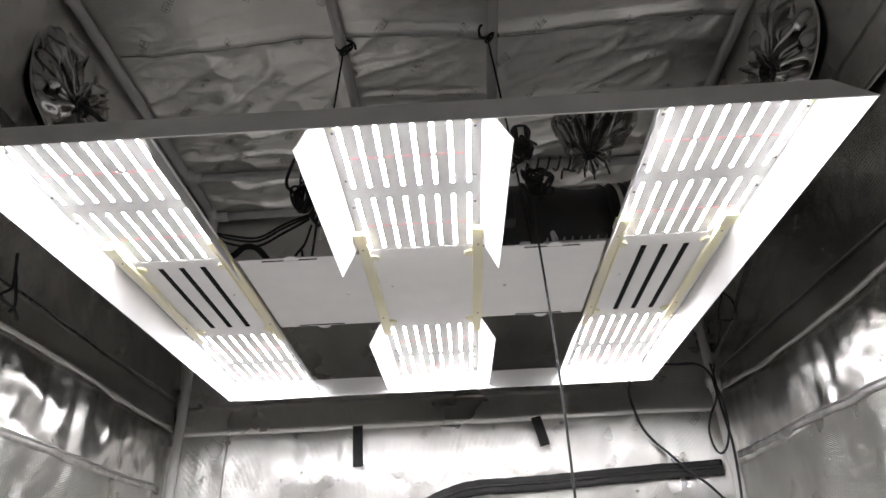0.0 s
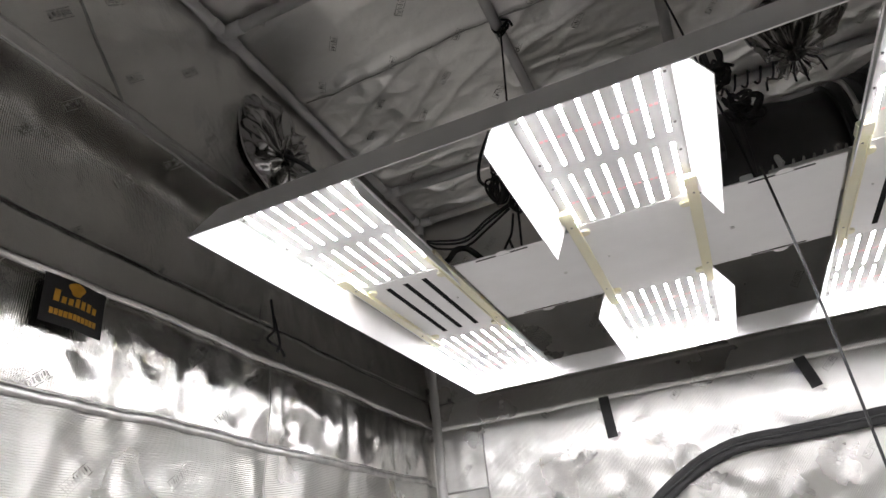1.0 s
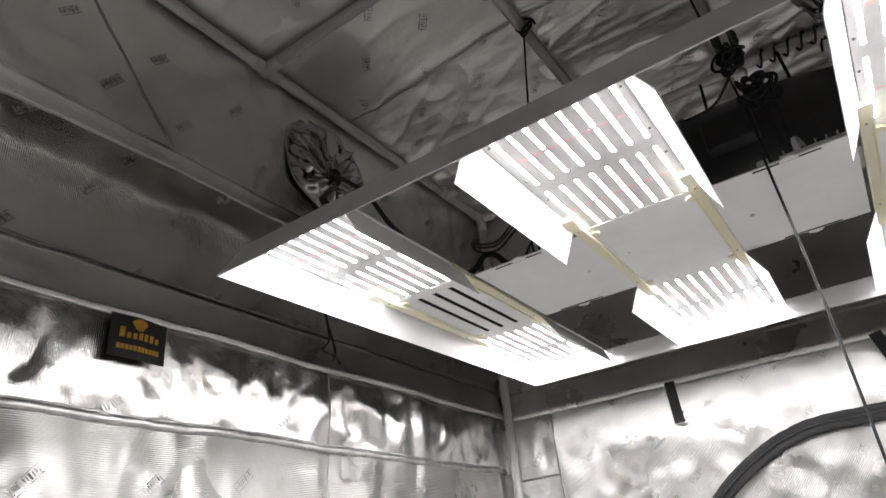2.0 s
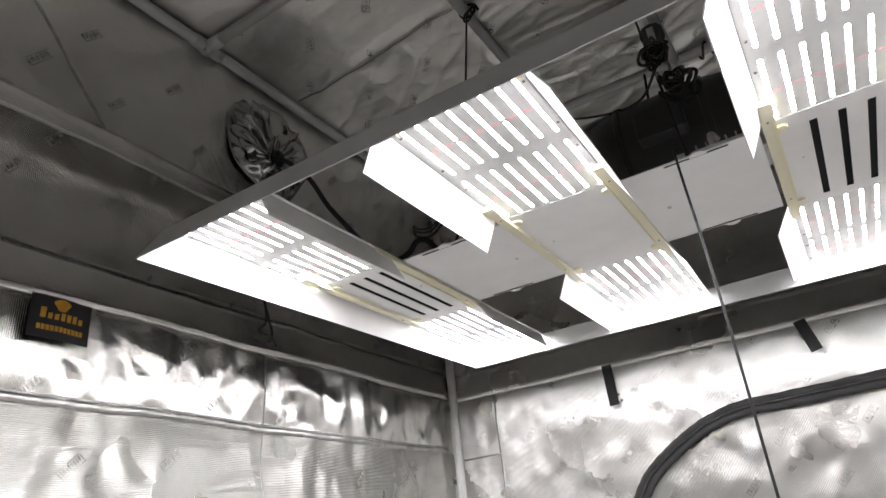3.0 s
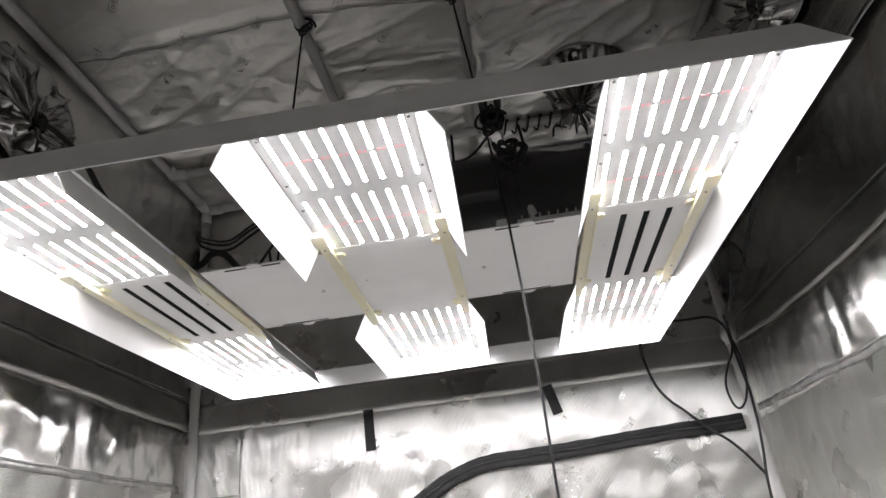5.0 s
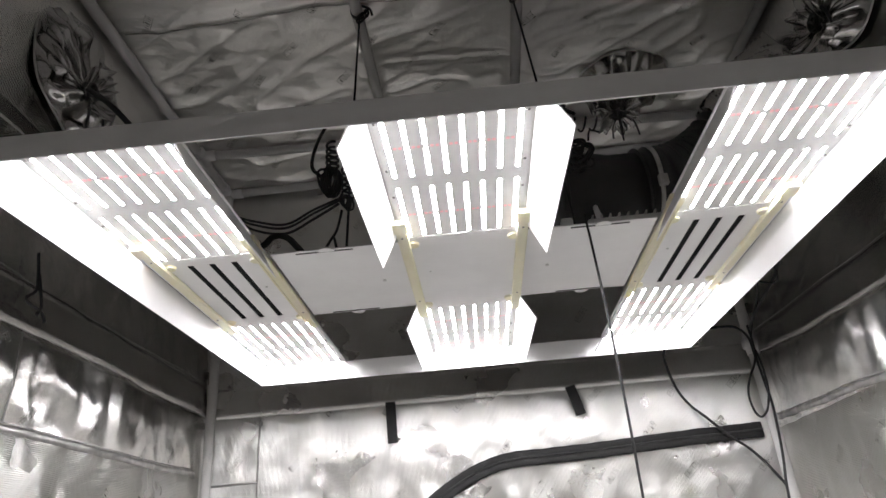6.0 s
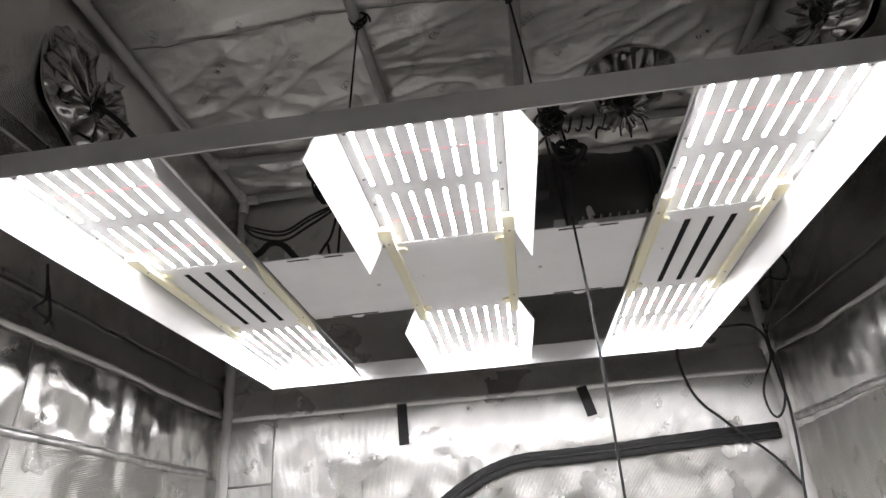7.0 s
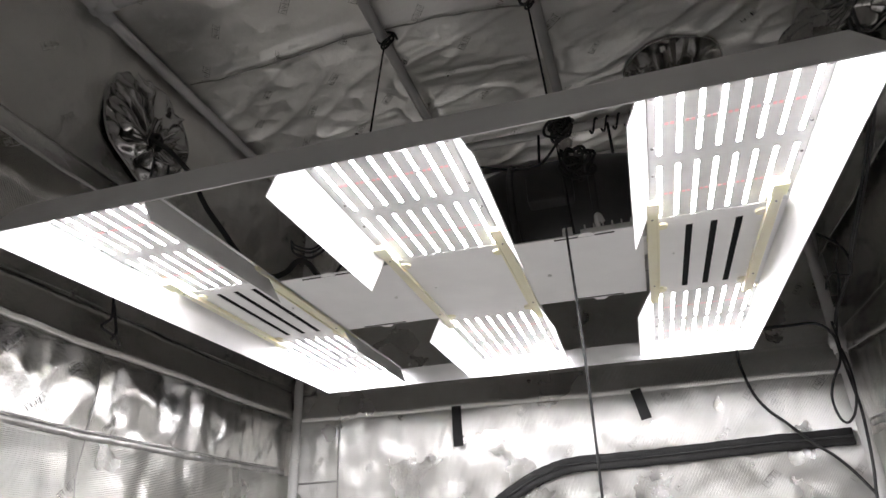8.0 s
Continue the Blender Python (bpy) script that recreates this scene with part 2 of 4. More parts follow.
ceiling = cloth("ceiling", ceiling_at, span(WEST - 0.01, EAST + 0.01, 0.009), span(SOUTH - 0.03, NORTH + 0.01, 0.007), FABRIC_TOP, "wrinkled silver reflective tent roof with creases")
tagged(ceiling, category="ceiling")
# below the long seam the side walls are a second panel with level ribs
for wall in (wall_west, wall_east):
    wall.data.materials.append(FABRIC_LOW)
    for face in wall.data.polygons:
        if face.center.z < 1.397:
            face.material_index = 1
# a short apron of cloth above the open front
wall_south = cloth("wall_south", lambda x, z: Vector((x, SOUTH - 0.03 + folds(x, z, 81.0), z)), span(WEST, EAST, 0.03), span(2.06, TOP + 0.01, 0.03), FABRIC_WALL, "silver cloth apron above the open tent front")
# floor out of view, whitened to throw light up at the lamp and roof
tagged(part("floor", box(bmesh.new(), WEST - 0.01, EAST + 0.01, SOUTH - 0.03, NORTH + 0.02, -0.012, 0.0), FLOOR_BOUNCE, None, "unseen tent floor, white to bounce light up"), category="floor", kind="structure")


# ---- the dim unseen room outside the open front, pale and close to bounce light ----
def room_wall(name, x0, x1, y0, y1, z0, z1, label, category):
    tagged(part(name, box(bmesh.new(), x0, x1, y0, y1, z0, z1), ROOM_BOUNCE, None, label), category=category, kind="structure")


room_wall("room_floor", -1.5, 1.5, -1.3, 2.4, -0.10, -0.014, "unseen room floor, pale for bounce", "floor")
room_wall("room_ceiling", -1.5, 1.5, -1.3, 2.4, 2.60, 2.70, "unseen room ceiling, pale for bounce", "ceiling")
room_wall("room_wall_west", -1.6, -1.5, -1.3, 2.4, -0.10, 2.70, "unseen room wall, pale for bounce", "wall")
room_wall("room_wall_east", 1.5, 1.6, -1.3, 2.4, -0.10, 2.70, "unseen room wall, pale for bounce", "wall")
room_wall("room_wall_south", -1.6, 1.6, -1.4, -1.3, -0.10, 2.70, "unseen room wall, pale for bounce", "wall")
room_wall("room_wall_north", -1.6, 1.6, 2.4, 2.5, -0.10, 2.70, "unseen room wall, pale for bounce", "wall")

# ---- tent frame: poles and joints ----
PR, PZ = 0.0135, 2.287
frame_thing = empty("tent_frame", "grey tubular metal tent frame under the silver roof", "tent frame")


def pole(a, b):
    part("pole", rod(bmesh.new(), a, b, PR), POLE, frame_thing, "", True)


def joint(at, axes):
    bm = bmesh.new()
    for d in axes:
        d = Vector(d)
        rod(bm, Vector(at) - d.normalized() * 0.014, Vector(at) + d, PR + 0.0028)
    part("pole_joint", bm, POLE_JOINT, frame_thing, "", True)


NW, NE = (-0.755, 1.782), (0.762, 1.745)
pole((*NW, 0), (*NW, PZ))
pole((*NE, 0), (*NE, PZ))
pole((-0.755, 0.145, 0), (-0.755, 0.145, PZ))
pole((0.77, 0.145, 0), (0.77, 0.145, PZ))
pole((-0.755, 0.145, PZ), (*NW, PZ))
pole((0.775, 0.145, PZ), (*NE, PZ))
pole((*NW, PZ), (*NE, PZ))
pole((-0.755, 0.145, PZ), (0.775, 0.145, PZ))
pole((-0.755, 0.77, PZ), (0.775, 0.77, PZ))
pole((-0.75, 1.557, PZ), (0.77, 1.595, PZ))
pole((-0.195, 0.145, PZ), (-0.187, 1.565, PZ))
pole((0.160, 0.145, PZ), (0.186, 1.58, PZ))
joint((-0.755, 0.77, PZ), [(0, 0.04, 0), (0, -0.04, 0), (0.05, 0, 0)])
joint((-0.75, 1.557, PZ), [(0, 0.035, 0), (0, -0.035, 0), (0.04, 0, 0)])
joint((0.77, 1.595, PZ), [(0, 0.035, 0), (0, -0.035, 0), (-0.04, 0, 0)])
joint((*NW, PZ), [(0, -0.05, 0), (0.05, 0, 0), (0, 0, -0.05)])
joint((*NE, PZ), [(0, -0.05, 0), (-0.05, 0, 0), (0, 0, -0.05)])
joint((*NE, 1.617), [(0, 0, -0.03), (0, 0, 0.03), (-0.018, 0, 0)])
joint((*NW, 0.86), [(0, 0, -0.04), (0, 0, 0.04)])

# ---- seams, bands and flaps on the cloth ----
def strip_on(name, f, line, width, off, material, parent, label="", edge=0.0015):
    """A folded cloth strip that follows a wall: line gives (along, lower z, upper z)."""
    bm = bmesh.new()
    rows = []
    for u, z0, z1, o0, o1 in line:
        rows.append([f(u, z0 + (z1 - z0) * k / 6.0, o0 + (o1 - o0) * k / 6.0) for k in range(7)])
    vs = [[bm.verts.new(p) for p in r] for r in rows]
    for a, b in zip(vs, vs[1:]):
        for k in range(6):
            bm.faces.new((a[k], b[k], b[k + 1], a[k + 1]))
    thicken(bm, 0.0016)
    ob = part(name, bm, material, parent, label, True)
    bm = bmesh.new()
    tube(bm, [r[0] for r in rows], edge, 6, 2)
    part("piping", bm, PIPING, ob, "", True)
    return ob


def off_west(y, z, o):
    return west(y, z) + Vector((o, 0, 0))


def off_east(y, z, o):
    return east(y, z) - Vector((o, 0, 0))


def off_north(x, z, o):
    return north(x, z) - Vector((0, o, 0))


def wob(u, seed, k=6.0, a=0.004):
    return a * noise.noise(Vector((u * k, seed, 0.3)))


# cloth band at the height of the light
strip_on("cloth_band", off_west, [(y, BAND + 0.003 + wob(y, 2) + 0.006 * (1 - y / 1.8), 1.646 + wob(y, 5, 4), 0.012, 0.003) for y in span(0.1, 1.79, 0.02)], 0.07, 0.01, FABRIC_WALL, wall_west)
strip_on("cloth_band", off_north, [(x, 1.549 + wob(x, 9, 4, 0.006), 1.636 + wob(x, 12, 4), 0.014, 0.006) for x in span(-0.76, 0.775, 0.02)], 0.07, 0.01, FABRIC_BACK, wall_north)
strip_on("cloth_band", off_east, [(y, 1.553 + 0.040 * (max(0.0, y - 1.1) / 0.65) ** 2 + wob(y, 15, 7, 0.006), 1.622 + 0.042 * (y - 1.0) + wob(y, 16, 5), 0.015, 0.005) for y in span(0.1, 1.79, 0.02)], 0.07, 0.01, FABRIC_WALL, wall_east)
# a three-cornered tuck where two lengths of the back band meet
tuck = bmesh.new()
sheet(tuck, [off_north(-0.122, 1.614, 0.012), off_north(-0.147, 1.566, 0.022), off_north(-0.047, 1.553, 0.026), off_north(-0.090, 1.588, 0.016)], 0.0014)
part("cloth_tuck", tuck, FABRIC_BACK, wall_north)
# drooping flap under the roof
strip_on("roof_flap", off_west, [(y, 1.856 + 0.006 * y + wob(y, 22, 5, 0.008), 1.950 - 0.010 * y, 0.062 + wob(y, 25, 7, 0.010), 0.008) for y in span(SOUTH + 0.02, 1.79, 0.02)], 0.08, 0.03, FABRIC_WALL, wall_west)
strip_on("roof_flap", off_east, [(y, 1.838 + 0.004 * y + 0.03 * max(0.0, y - 1.2) + wob(y, 32, 5, 0.010), 1.95 - 0.015 * y, 0.020 + wob(y, 35, 7, 0.008), 0.008) for y in span(SOUTH + 0.02, 1.79, 0.02)], 0.08, 0.03, FABRIC_WALL, wall_east)
strip_on("roof_flap", off_north, [(x, 1.89 + wob(x, 42, 5, 0.008), 1.94, 0.03, 0.006) for x in span(-0.76, 0.775, 0.02)], 0.08, 0.03, FABRIC_BACK, wall_north)


def seam(f, pts, r, parent, material=PIPING, flat=0.45):
    """A raised flat seam along a run of (along, z) points."""
    facing = {off_west: (1, 0, 0), off_east: (-1, 0, 0), off_north: (0, -1, 0)}[f]
    path = [f(u, z, 0.002) for u, z in pts]
    bm = bmesh.new()
    sweep(bm, path, lambda i: [(x, y * flat) for x, y in ring(r)], up=facing)
    return part("seam", bm, material, parent, "", True)


for z, r in ((1.394, 0.0075), (1.404, 0.0022), (1.651, 0.0012), (1.643, 0.0008)):
    seam(off_west, [(y, z + 0.014 * max(0.0, y - 1.3) + wob(y, 3 + z, 5, 0.005)) for y in span(0.1, 1.78, 0.02)], r, wall_west)
    seam(off_east, [(y, z - (0.016 if z > 1.5 else 0.0) + 0.038 * (y - 1.05) + wob(y, 4 + z, 5, 0.005)) for y in span(0.1, 1.78, 0.02)], r, wall_east)
seam(off_west, [(1.012, z) for z in span(0.05, 1.56, 0.02)], 0.0020, wall_west)
seam(off_north, [(-0.62, z) for z in span(0.05, 1.55, 0.02)], 0.0030, wall_north)
seam(off_north, [(-0.044, z) for z in span(1.55, 1.636, 0.01)], 0.002, wall_north)
seam(off_west, [(0.28 + (1 - k / 20) * 0.30, 1.94 + k / 20 * 0.34) for k in range(21)][::-1], 0.003, wall_west)
seam(off_north, [(x, 1.372 + wob(x, 50, 4, 0.003)) for x in span(-0.75, -0.62, 0.02)], 0.003, wall_north)


def seam_roof(pts, r):
    bm = bmesh.new()
    sweep(bm, [ceiling_at(x, y) - Vector((0, 0, 0.001)) for x, y in pts], lambda i: ring(r, 6))
    part("seam", bm, PIPING, ceiling, "", True)


seam_roof([(x, 1.062 + 0.012 * math.sin(x * 7)) for x in span(-0.74, 0.76, 0.02)], 0.003)

# ---- embossed emblems on the cloth: illegible, so plain bars ----
def emblem_bars():
    """A row of short upright bars between two long thin ones, as (x0, x1, y0, y1) in metres."""
    bars = [(-0.024, -0.006, 0.0072, 0.0084), (-0.002, 0.024, 0.0072, 0.0084), (-0.024, 0.010, -0.0084, -0.0072), (0.014, 0.024, -0.0084, -0.0072)]
    x = -0.023
    for i, w in enumerate((0.0022, 0.0012, 0.0030, 0.0012, 0.0020, 0.0012, 0.0028, 0.0014, 0.0020, 0.0012)):
        bars.append((x, x + w, -0.0054 + 0.0016 * (i % 3), 0.0056 - 0.0014 * (i % 2)))
        x += w + 0.0029
    return bars


EMBLEM = emblem_bars()


def emblems(f, u0, u1, v0, v1, parent, seed, mirror=1):
    rng = random.Random(seed)
    bm = bmesh.new()
    row, v = 0, v0
    while v < v1:
        u = u0 + (0.09 if row % 2 else 0.0)
        while u < u1:
            a = mirror * (math.radians(48) + rng.uniform(-0.12, 0.12))
            cu, cv, s = u + rng.uniform(-0.02, 0.02), v + rng.uniform(-0.015, 0.015), rng.uniform(0.9, 1.1)
            for x0, x1, y0, y1 in EMBLEM:
                q = []
                for x, y in ((x0, y0), (x1, y0), (x1, y1), (x0, y1)):
                    q.append(bm.verts.new(f(cu + s * (x * math.cos(a) - y * math.sin(a)), cv + s * (x * math.sin(a) + y * math.cos(a)), 0.0026)))
                bm.faces.new(q)
            u += 0.19
        v += 0.12
        row += 1
    tagged(part("embossed_print", bm, PRINT, parent, "rows of small dark embossed emblem bars"), kind="stuff")


emblems(off_west, 0.32, 1.74, 0.70, 2.25, wall_west, 1)
emblems(off_east, 0.32, 1.70, 0.70, 2.25, wall_east, 2, -1)
emblems(off_north, -0.70, 0.74, 0.70, 2.25, wall_north, 3)
emblems(lambda x, y, o: ceiling_at(x, y) - Vector((0, 0, o + 0.001)), -0.66, 0.74, 0.32, 1.75, ceiling, 4, -1)


# ---- duct ports: cinched cloth socks ----
def sock(name, place, out, sag, r, depth, seed, label):
    """A ring of cloth gathered by a cord into a knot, with a frill past the knot."""
    thing = empty(name, label, "duct port", "cinched duct ports", place)
    out = Vector(out).normalized()
    a = out.orthogonal().normalized()
    b = out.cross(a)
    sag = Vector(sag)
    bm = bmesh.new()
    n, m = 96, 26
    rows = []
    for j in range(m + 1):
        s = j / m
        row = []
        for i in range(n):
            t = 2 * math.pi * i / n
            w = noise.noise(Vector((1.5 * math.cos(t), 1.5 * math.sin(t), seed)))
            pleat = 1.2 - 2.6 * abs(math.sin(4.5 * t + 2.2 * w + s * 0.8)) + 0.7 * math.sin(19 * t + seed + 3 * w)
            if s < 0.8:
                k = s / 0.8
                rad = r * (1 - k) ** 0.75 + 0.012 * k
                h = depth * (0.25 * k + 0.75 * k ** 1.6) + 0.012 * math.sin(k * math.pi)
                rad *= 1 + 0.22 * noise.noise(Vector((1.1 * math.cos(t), 1.1 * math.sin(t), seed + 4))) * (1 - k)
                amp = 0.026 * math.sin(math.pi * min(1, k * 0.95 + 0.03)) * (0.4 + 0.6 * k)
            else:
                k = (s - 0.8) / 0.2
                rad = 0.012 + 0.042 * k
                h = depth + 0.030 * k
                amp = 0.012 * k
            c = noise.noise(Vector((3 * math.cos(t), 3 * math.sin(t), s * 4 + seed))) * 0.030 * math.sin(math.pi * min(s / 0.8, 1))
            p = (a * math.cos(t) + b * math.sin(t)) * (rad + 0.35 * amp * pleat) + out * (h + amp * pleat * 0.55 + c) + sag * (min(s / 0.8, 1.1) ** 1.5)
            row.append(bm.verts.new(p))
        rows.append(row)
    for r0, r1 in zip(rows, rows[1:]):
        for i in range(n):
            bm.faces.new((r0[i], r0[(i + 1) % n], r1[(i + 1) % n], r1[i]))
    part("sleeve", thicken(bm, 0.001), FOIL, thing, "", True)
    bm = bmesh.new()
    circle = [(a * math.cos(t) + b * math.sin(t)) * r * (1 + 0.22 * noise.noise(Vector((1.1 * math.cos(t), 1.1 * math.sin(t), seed + 4)))) + out * 0.001 for t in (2 * math.pi * i / 24 for i in range(24))]
    tube(bm, circle, 0.002, 8, 2, True)
    part("hem", bm, PIPING, thing, "", True)
    k = out * (depth + 0.002) + sag
    bm = bmesh.new()
    for o, q in ((-0.006, 0.0165), (0.0, 0.0175), (0.006, 0.0165)):
        tube(bm, [k + out * o + (a * math.cos(t) + b * math.sin(t)) * q for t in (2 * math.pi * i / 10 for i in range(10))], 0.0042, 6, 3, True)
    rng = random.Random(seed)
    for i in range(4):
        d = (a * rng.uniform(-1, 1) + b * rng.uniform(-1, 1)).normalized()
        e = k + d * 0.02 + out * 0.008
        tube(bm, [k + out * 0.004, e, e + d * 0.022 + Vector((0, 0, -0.012)), e + d * 0.03 + Vector((0, 0, -0.04 - 0.01 * i))], 0.0026, 6, 5)
    part("drawcord", bm, CORD, thing, "knotted black drawcord", True)
    return thing


sock("duct_port", (WEST + 0.003, 1.0, 2.125), (1, 0, 0), (0, -0.016, -0.063), 0.140, 0.045, 2.0, "cinched silver cloth duct port on the tent wall")
sock("duct_port", (EAST - 0.003, 0.985, 2.125), (-1, 0, 0), (0, -0.006, -0.083), 0.145, 0.052, 5.0, "cinched silver cloth duct port on the tent wall")
sock("duct_port", (0.480, 1.420, TOP - 0.012), (0, 0, -1), (-0.02, 0.03, 0), 0.122, 0.085, 8.0, "cinched silver cloth duct port in the tent roof")

# ---- back wall: zip band, straps ----
zip_pts = [(0.748, 1.396), (0.55, 1.391), (0.37, 1.382), (0.20, 1.376), (0.07, 1.372), (-0.01, 1.352), (-0.075, 1.322), (-0.14, 1.282), (-0.20, 1.230), (-0.245, 1.15), (-0.27, 1.05), (-0.282, 0.90), (-0.285, 0.5), (-0.285, 0.06)]
zip_thing = empty("door_zip", "thick black zip band curving across the silver back wall", "zip")
zpath = [off_north(p.x, p.y, 0.013) for p in spline([(x, z, 0) for x, z in zip_pts], 10)]
flat = [(-0.0205, 0.0), (-0.019, 0.006), (-0.012, 0.009), (-0.002, 0.006), (0.002, 0.006), (0.012, 0.009), (0.019, 0.006), (0.0205, 0.0), (0.015, -0.006), (-0.015, -0.006)]
bm = bmesh.new()
sweep(bm, zpath, lambda i: [(x * (1 + 0.03 * math.sin(i * 1.7)), y + 0.001 * math.sin(i * 0.9)) for x, y in flat], up=(0, -1, 0))
part("zip_tape", bm, WEBBING, zip_thing, "", True)
bm = bmesh.new()
sweep(bm, [p + Vector((0, -0.009, 0)) for p in zpath], lambda i: ring(0.0028 if i % 2 else 0.0018, 6))
part("zip_teeth", bm, BLACK, zip_thing)


def strap(x, z0, z1, lean, out, label):
    bm = bmesh.new()
    path = [north(x + lean * k / 8, z1 + (z0 - z1) * k / 8) - Vector((0, 0.016 + out * math.sin(k / 8 * 2.2), 0)) for k in range(9)]
    sweep(bm, path, lambda i: [(-0.014, 0.001), (0.014, 0.001), (0.014, -0.001), (-0.014, -0.001)], up=(0, 1, 0))
    tagged(part("strap", bm, WEBBING, None, label), category="strap", group="straps on the back wall")


strap(-0.245, 1.442, 1.556, 0.004, 0.008, "short black webbing strap hanging on the back wall")
strap(0.260, 1.474, 1.556, 0.018, 0.008, "short black webbing strap turned slightly outward")

# ---- sewn tag on the west wall ----
tag = empty("sewn_tag", "black cloth tag with gold print hanging from the band", "tag")


def tag_at(y, z):
    return west(y, 1.53) + Vector((0.016 + 0.05 * (1.56 - z) ** 2 * 8, y - y, z - 1.53))


bm = grid(bmesh.new(), tag_at, span(0.487, 0.590, 0.01), span(1.488, 1.561, 0.009))
part("cloth", thicken(bm, 0.0012), WEBBING, tag)


def tag_shape(name, poly):
    bm = bmesh.new()
    face = bm.faces.new([bm.verts.new(tag_at(y, z) + Vector((0.0018, 0, 0))) for y, z in poly])
    out = bmesh.ops.extrude_face_region(bm, geom=[face])
    bmesh.ops.translate(bm, vec=(0.0006, 0, 0), verts=[v for v in out["geom"] if isinstance(v, bmesh.types.BMVert)])
    bmesh.ops.recalc_face_normals(bm, faces=bm.faces)
    part(name, bm, GOLD, tag)


def tag_bar(y, z, wide, high, slant=0.0):
    tag_shape("print_bar", [(y, z), (y + wide, z), (y + wide + slant, z + high), (y + slant, z + high)])


tag_shape("printed_badge", [(0.537 + (0.013 + 0.003 * math.sin(3 * t)) * math.cos(t), 1.5485 + 0.0105 * math.sin(t)) for t in (2 * math.pi * k / 18 for k in range(18))])
for i, h in enumerate((0.018, 0.010, 0.010, 0.013, 0.013, 0.013, 0.010)):
    tag_bar(0.503 + i * 0.0105 + (0.002 if i else 0.0), 1.5225, 0.0085 if i == 0 else 0.0068, h, 0.0006)
for i in range(11):
    tag_bar(0.500 + i * 0.0072, 1.502, 0.0056, 0.009)

# ---- the grow light ----
light = empty("grow_light", "white LED grow light with three lit columns hanging in the tent", "grow light")
X0, X1, Y0, Y1, ZP = -0.540, 0.540, 0.517, 1.550, 1.612
T = 0.0016
XI, YN, YF = 0.519, 0.548, 1.540  # upper inner edges of the rims
NEAR_Z, FAR_Z, FAR_X = 1.558, 1.570, 0.534
CNW, CNE = (-FAR_X, Y1, FAR_Z), (FAR_X, Y1, FAR_Z)
CSW, CSE = (X0 - 0.002, Y0, NEAR_Z), (X1 + 0.002, Y0, NEAR_Z)
TNW, TNE, TSW, TSE = (-XI, YF, ZP), (XI, YF, ZP), (-XI, YN, ZP + 0.002), (XI, YN, ZP + 0.002)


def rim(quad, label=""):
    part("rim", sheet(bmesh.new(), quad, T), WHITE, light, label)


rim([CSW, CNW, TNW, TSW])
rim([CNE, CSE, TSE, TNE])
rim([CSE, CSW, TSW, TSE])
rim([CNW, CNE, TNE, TNW])
COLUMNS = (-0.421, 0.0, 0.421)
HALF = 0.105


def fin(xt, xn, xf, s, y0, y1, zb, back=0.0):
    """A flared reflector along one side of a board: its top edge at xt, its lower edge from xn to xf."""
    q = [(s * xn, y0 + 0.004, zb), (s * xf, y1, zb), (s * xt, back or y1 - 0.004, ZP), (s * xt, y0, ZP)]
    part("reflector_fin", sheet(bmesh.new(), q if (xn < xt) == (s > 0) else q[::-1], T), WHITE, light)


for s in (-1, 1):
    fin(0.101, 0.129 if s < 0 else 0.134, 0.128, s, 0.550, 0.880, 1.556)
    fin(0.101, 0.127 if s < 0 else 0.131, 0.124, s, 1.180, 1.480, 1.558, YF - 0.002)
    fin(0.322, 0.296, 0.293, s, 0.552, 0.877, 1.557)
    fin(0.322, 0.287, 0.283, s, 1.180, 1.467, 1.557, YF - 0.002)

# column trays over the boards
for x in COLUMNS:
    xa = -XI if x < 0 else (x - 0.100 if x else -HALF)
    xb = XI if x > 0 else (x + 0.100 if x else HALF)
    part("column_tray", box(bmesh.new(), xa, xb, YN + 0.007, YF, ZP + 0.003, ZP + 0.0045), WHITE, light)


# boards with bead strips
def bead_strip(y0, y1):
    """One strip of beads that run into each other: a thin body with a scalloped outline."""
    bm = bmesh.new()
    n = max(2, round((y1 - y0) / 0.0066))
    rows = []
    for k in range(n * 4 + 1):
        y = y0 + (y1 - y0) * k / (n * 4)
        w = 0.0030 * (0.55 + 0.45 * abs(math.sin(math.pi * k / 4))) * (0.55 if k in (0, n * 4) else 1)
        rows.append([bm.verts.new(p) for p in ((-w, y, 0), (-w, y, -0.0004), (w, y, -0.0004), (w, y, 0))])
    for a, b in zip(rows, rows[1:]):
        for i in range(4):
            bm.faces.new((a[i], a[(i + 1) % 4], b[(i + 1) % 4], b[i]))
    bm.faces.new(rows[0])
    bm.faces.new(rows[-1][::-1])
    bmesh.ops.recalc_face_normals(bm, faces=bm.faces)
    return bm


PITCH = 0.0237
BOARDS = ((0.570, 0.714), (0.742, 0.887), (1.228, 1.382), (1.408, 1.532))
EDGES = ((0.556, 0.728), (0.728, 0.901), (1.212, 1.395), (1.395, 1.538))  # the boards butt against each other
made = {}


def repeat(key, name, build, material, parent, place, label=""):
    """The first of a kind is built, the others share its mesh."""
    if key in made:
        return tagged(share(name, made[key], parent, place), label)
    made[key] = part(name, build(), material, parent, label)
    made[key].location = place
    return made[key]


def red_led():
    """A pair of small square packages with softened edges."""
    bm = bmesh.new()
    for k in (-1, 1):
        box(bm, k * 0.0032 - 0.0021, k * 0.0032 + 0.0021, -0.0021, 0.0021, -0.0006, 0.0002)
    return bm


def screw_head():
    bm = bmesh.new()
    bmesh.ops.create_cone(bm, cap_ends=True, segments=10, radius1=0.0018, radius2=0.0022, depth=0.0012, matrix=Matrix.Translation((0, 0, -0.0006)))
    return bm


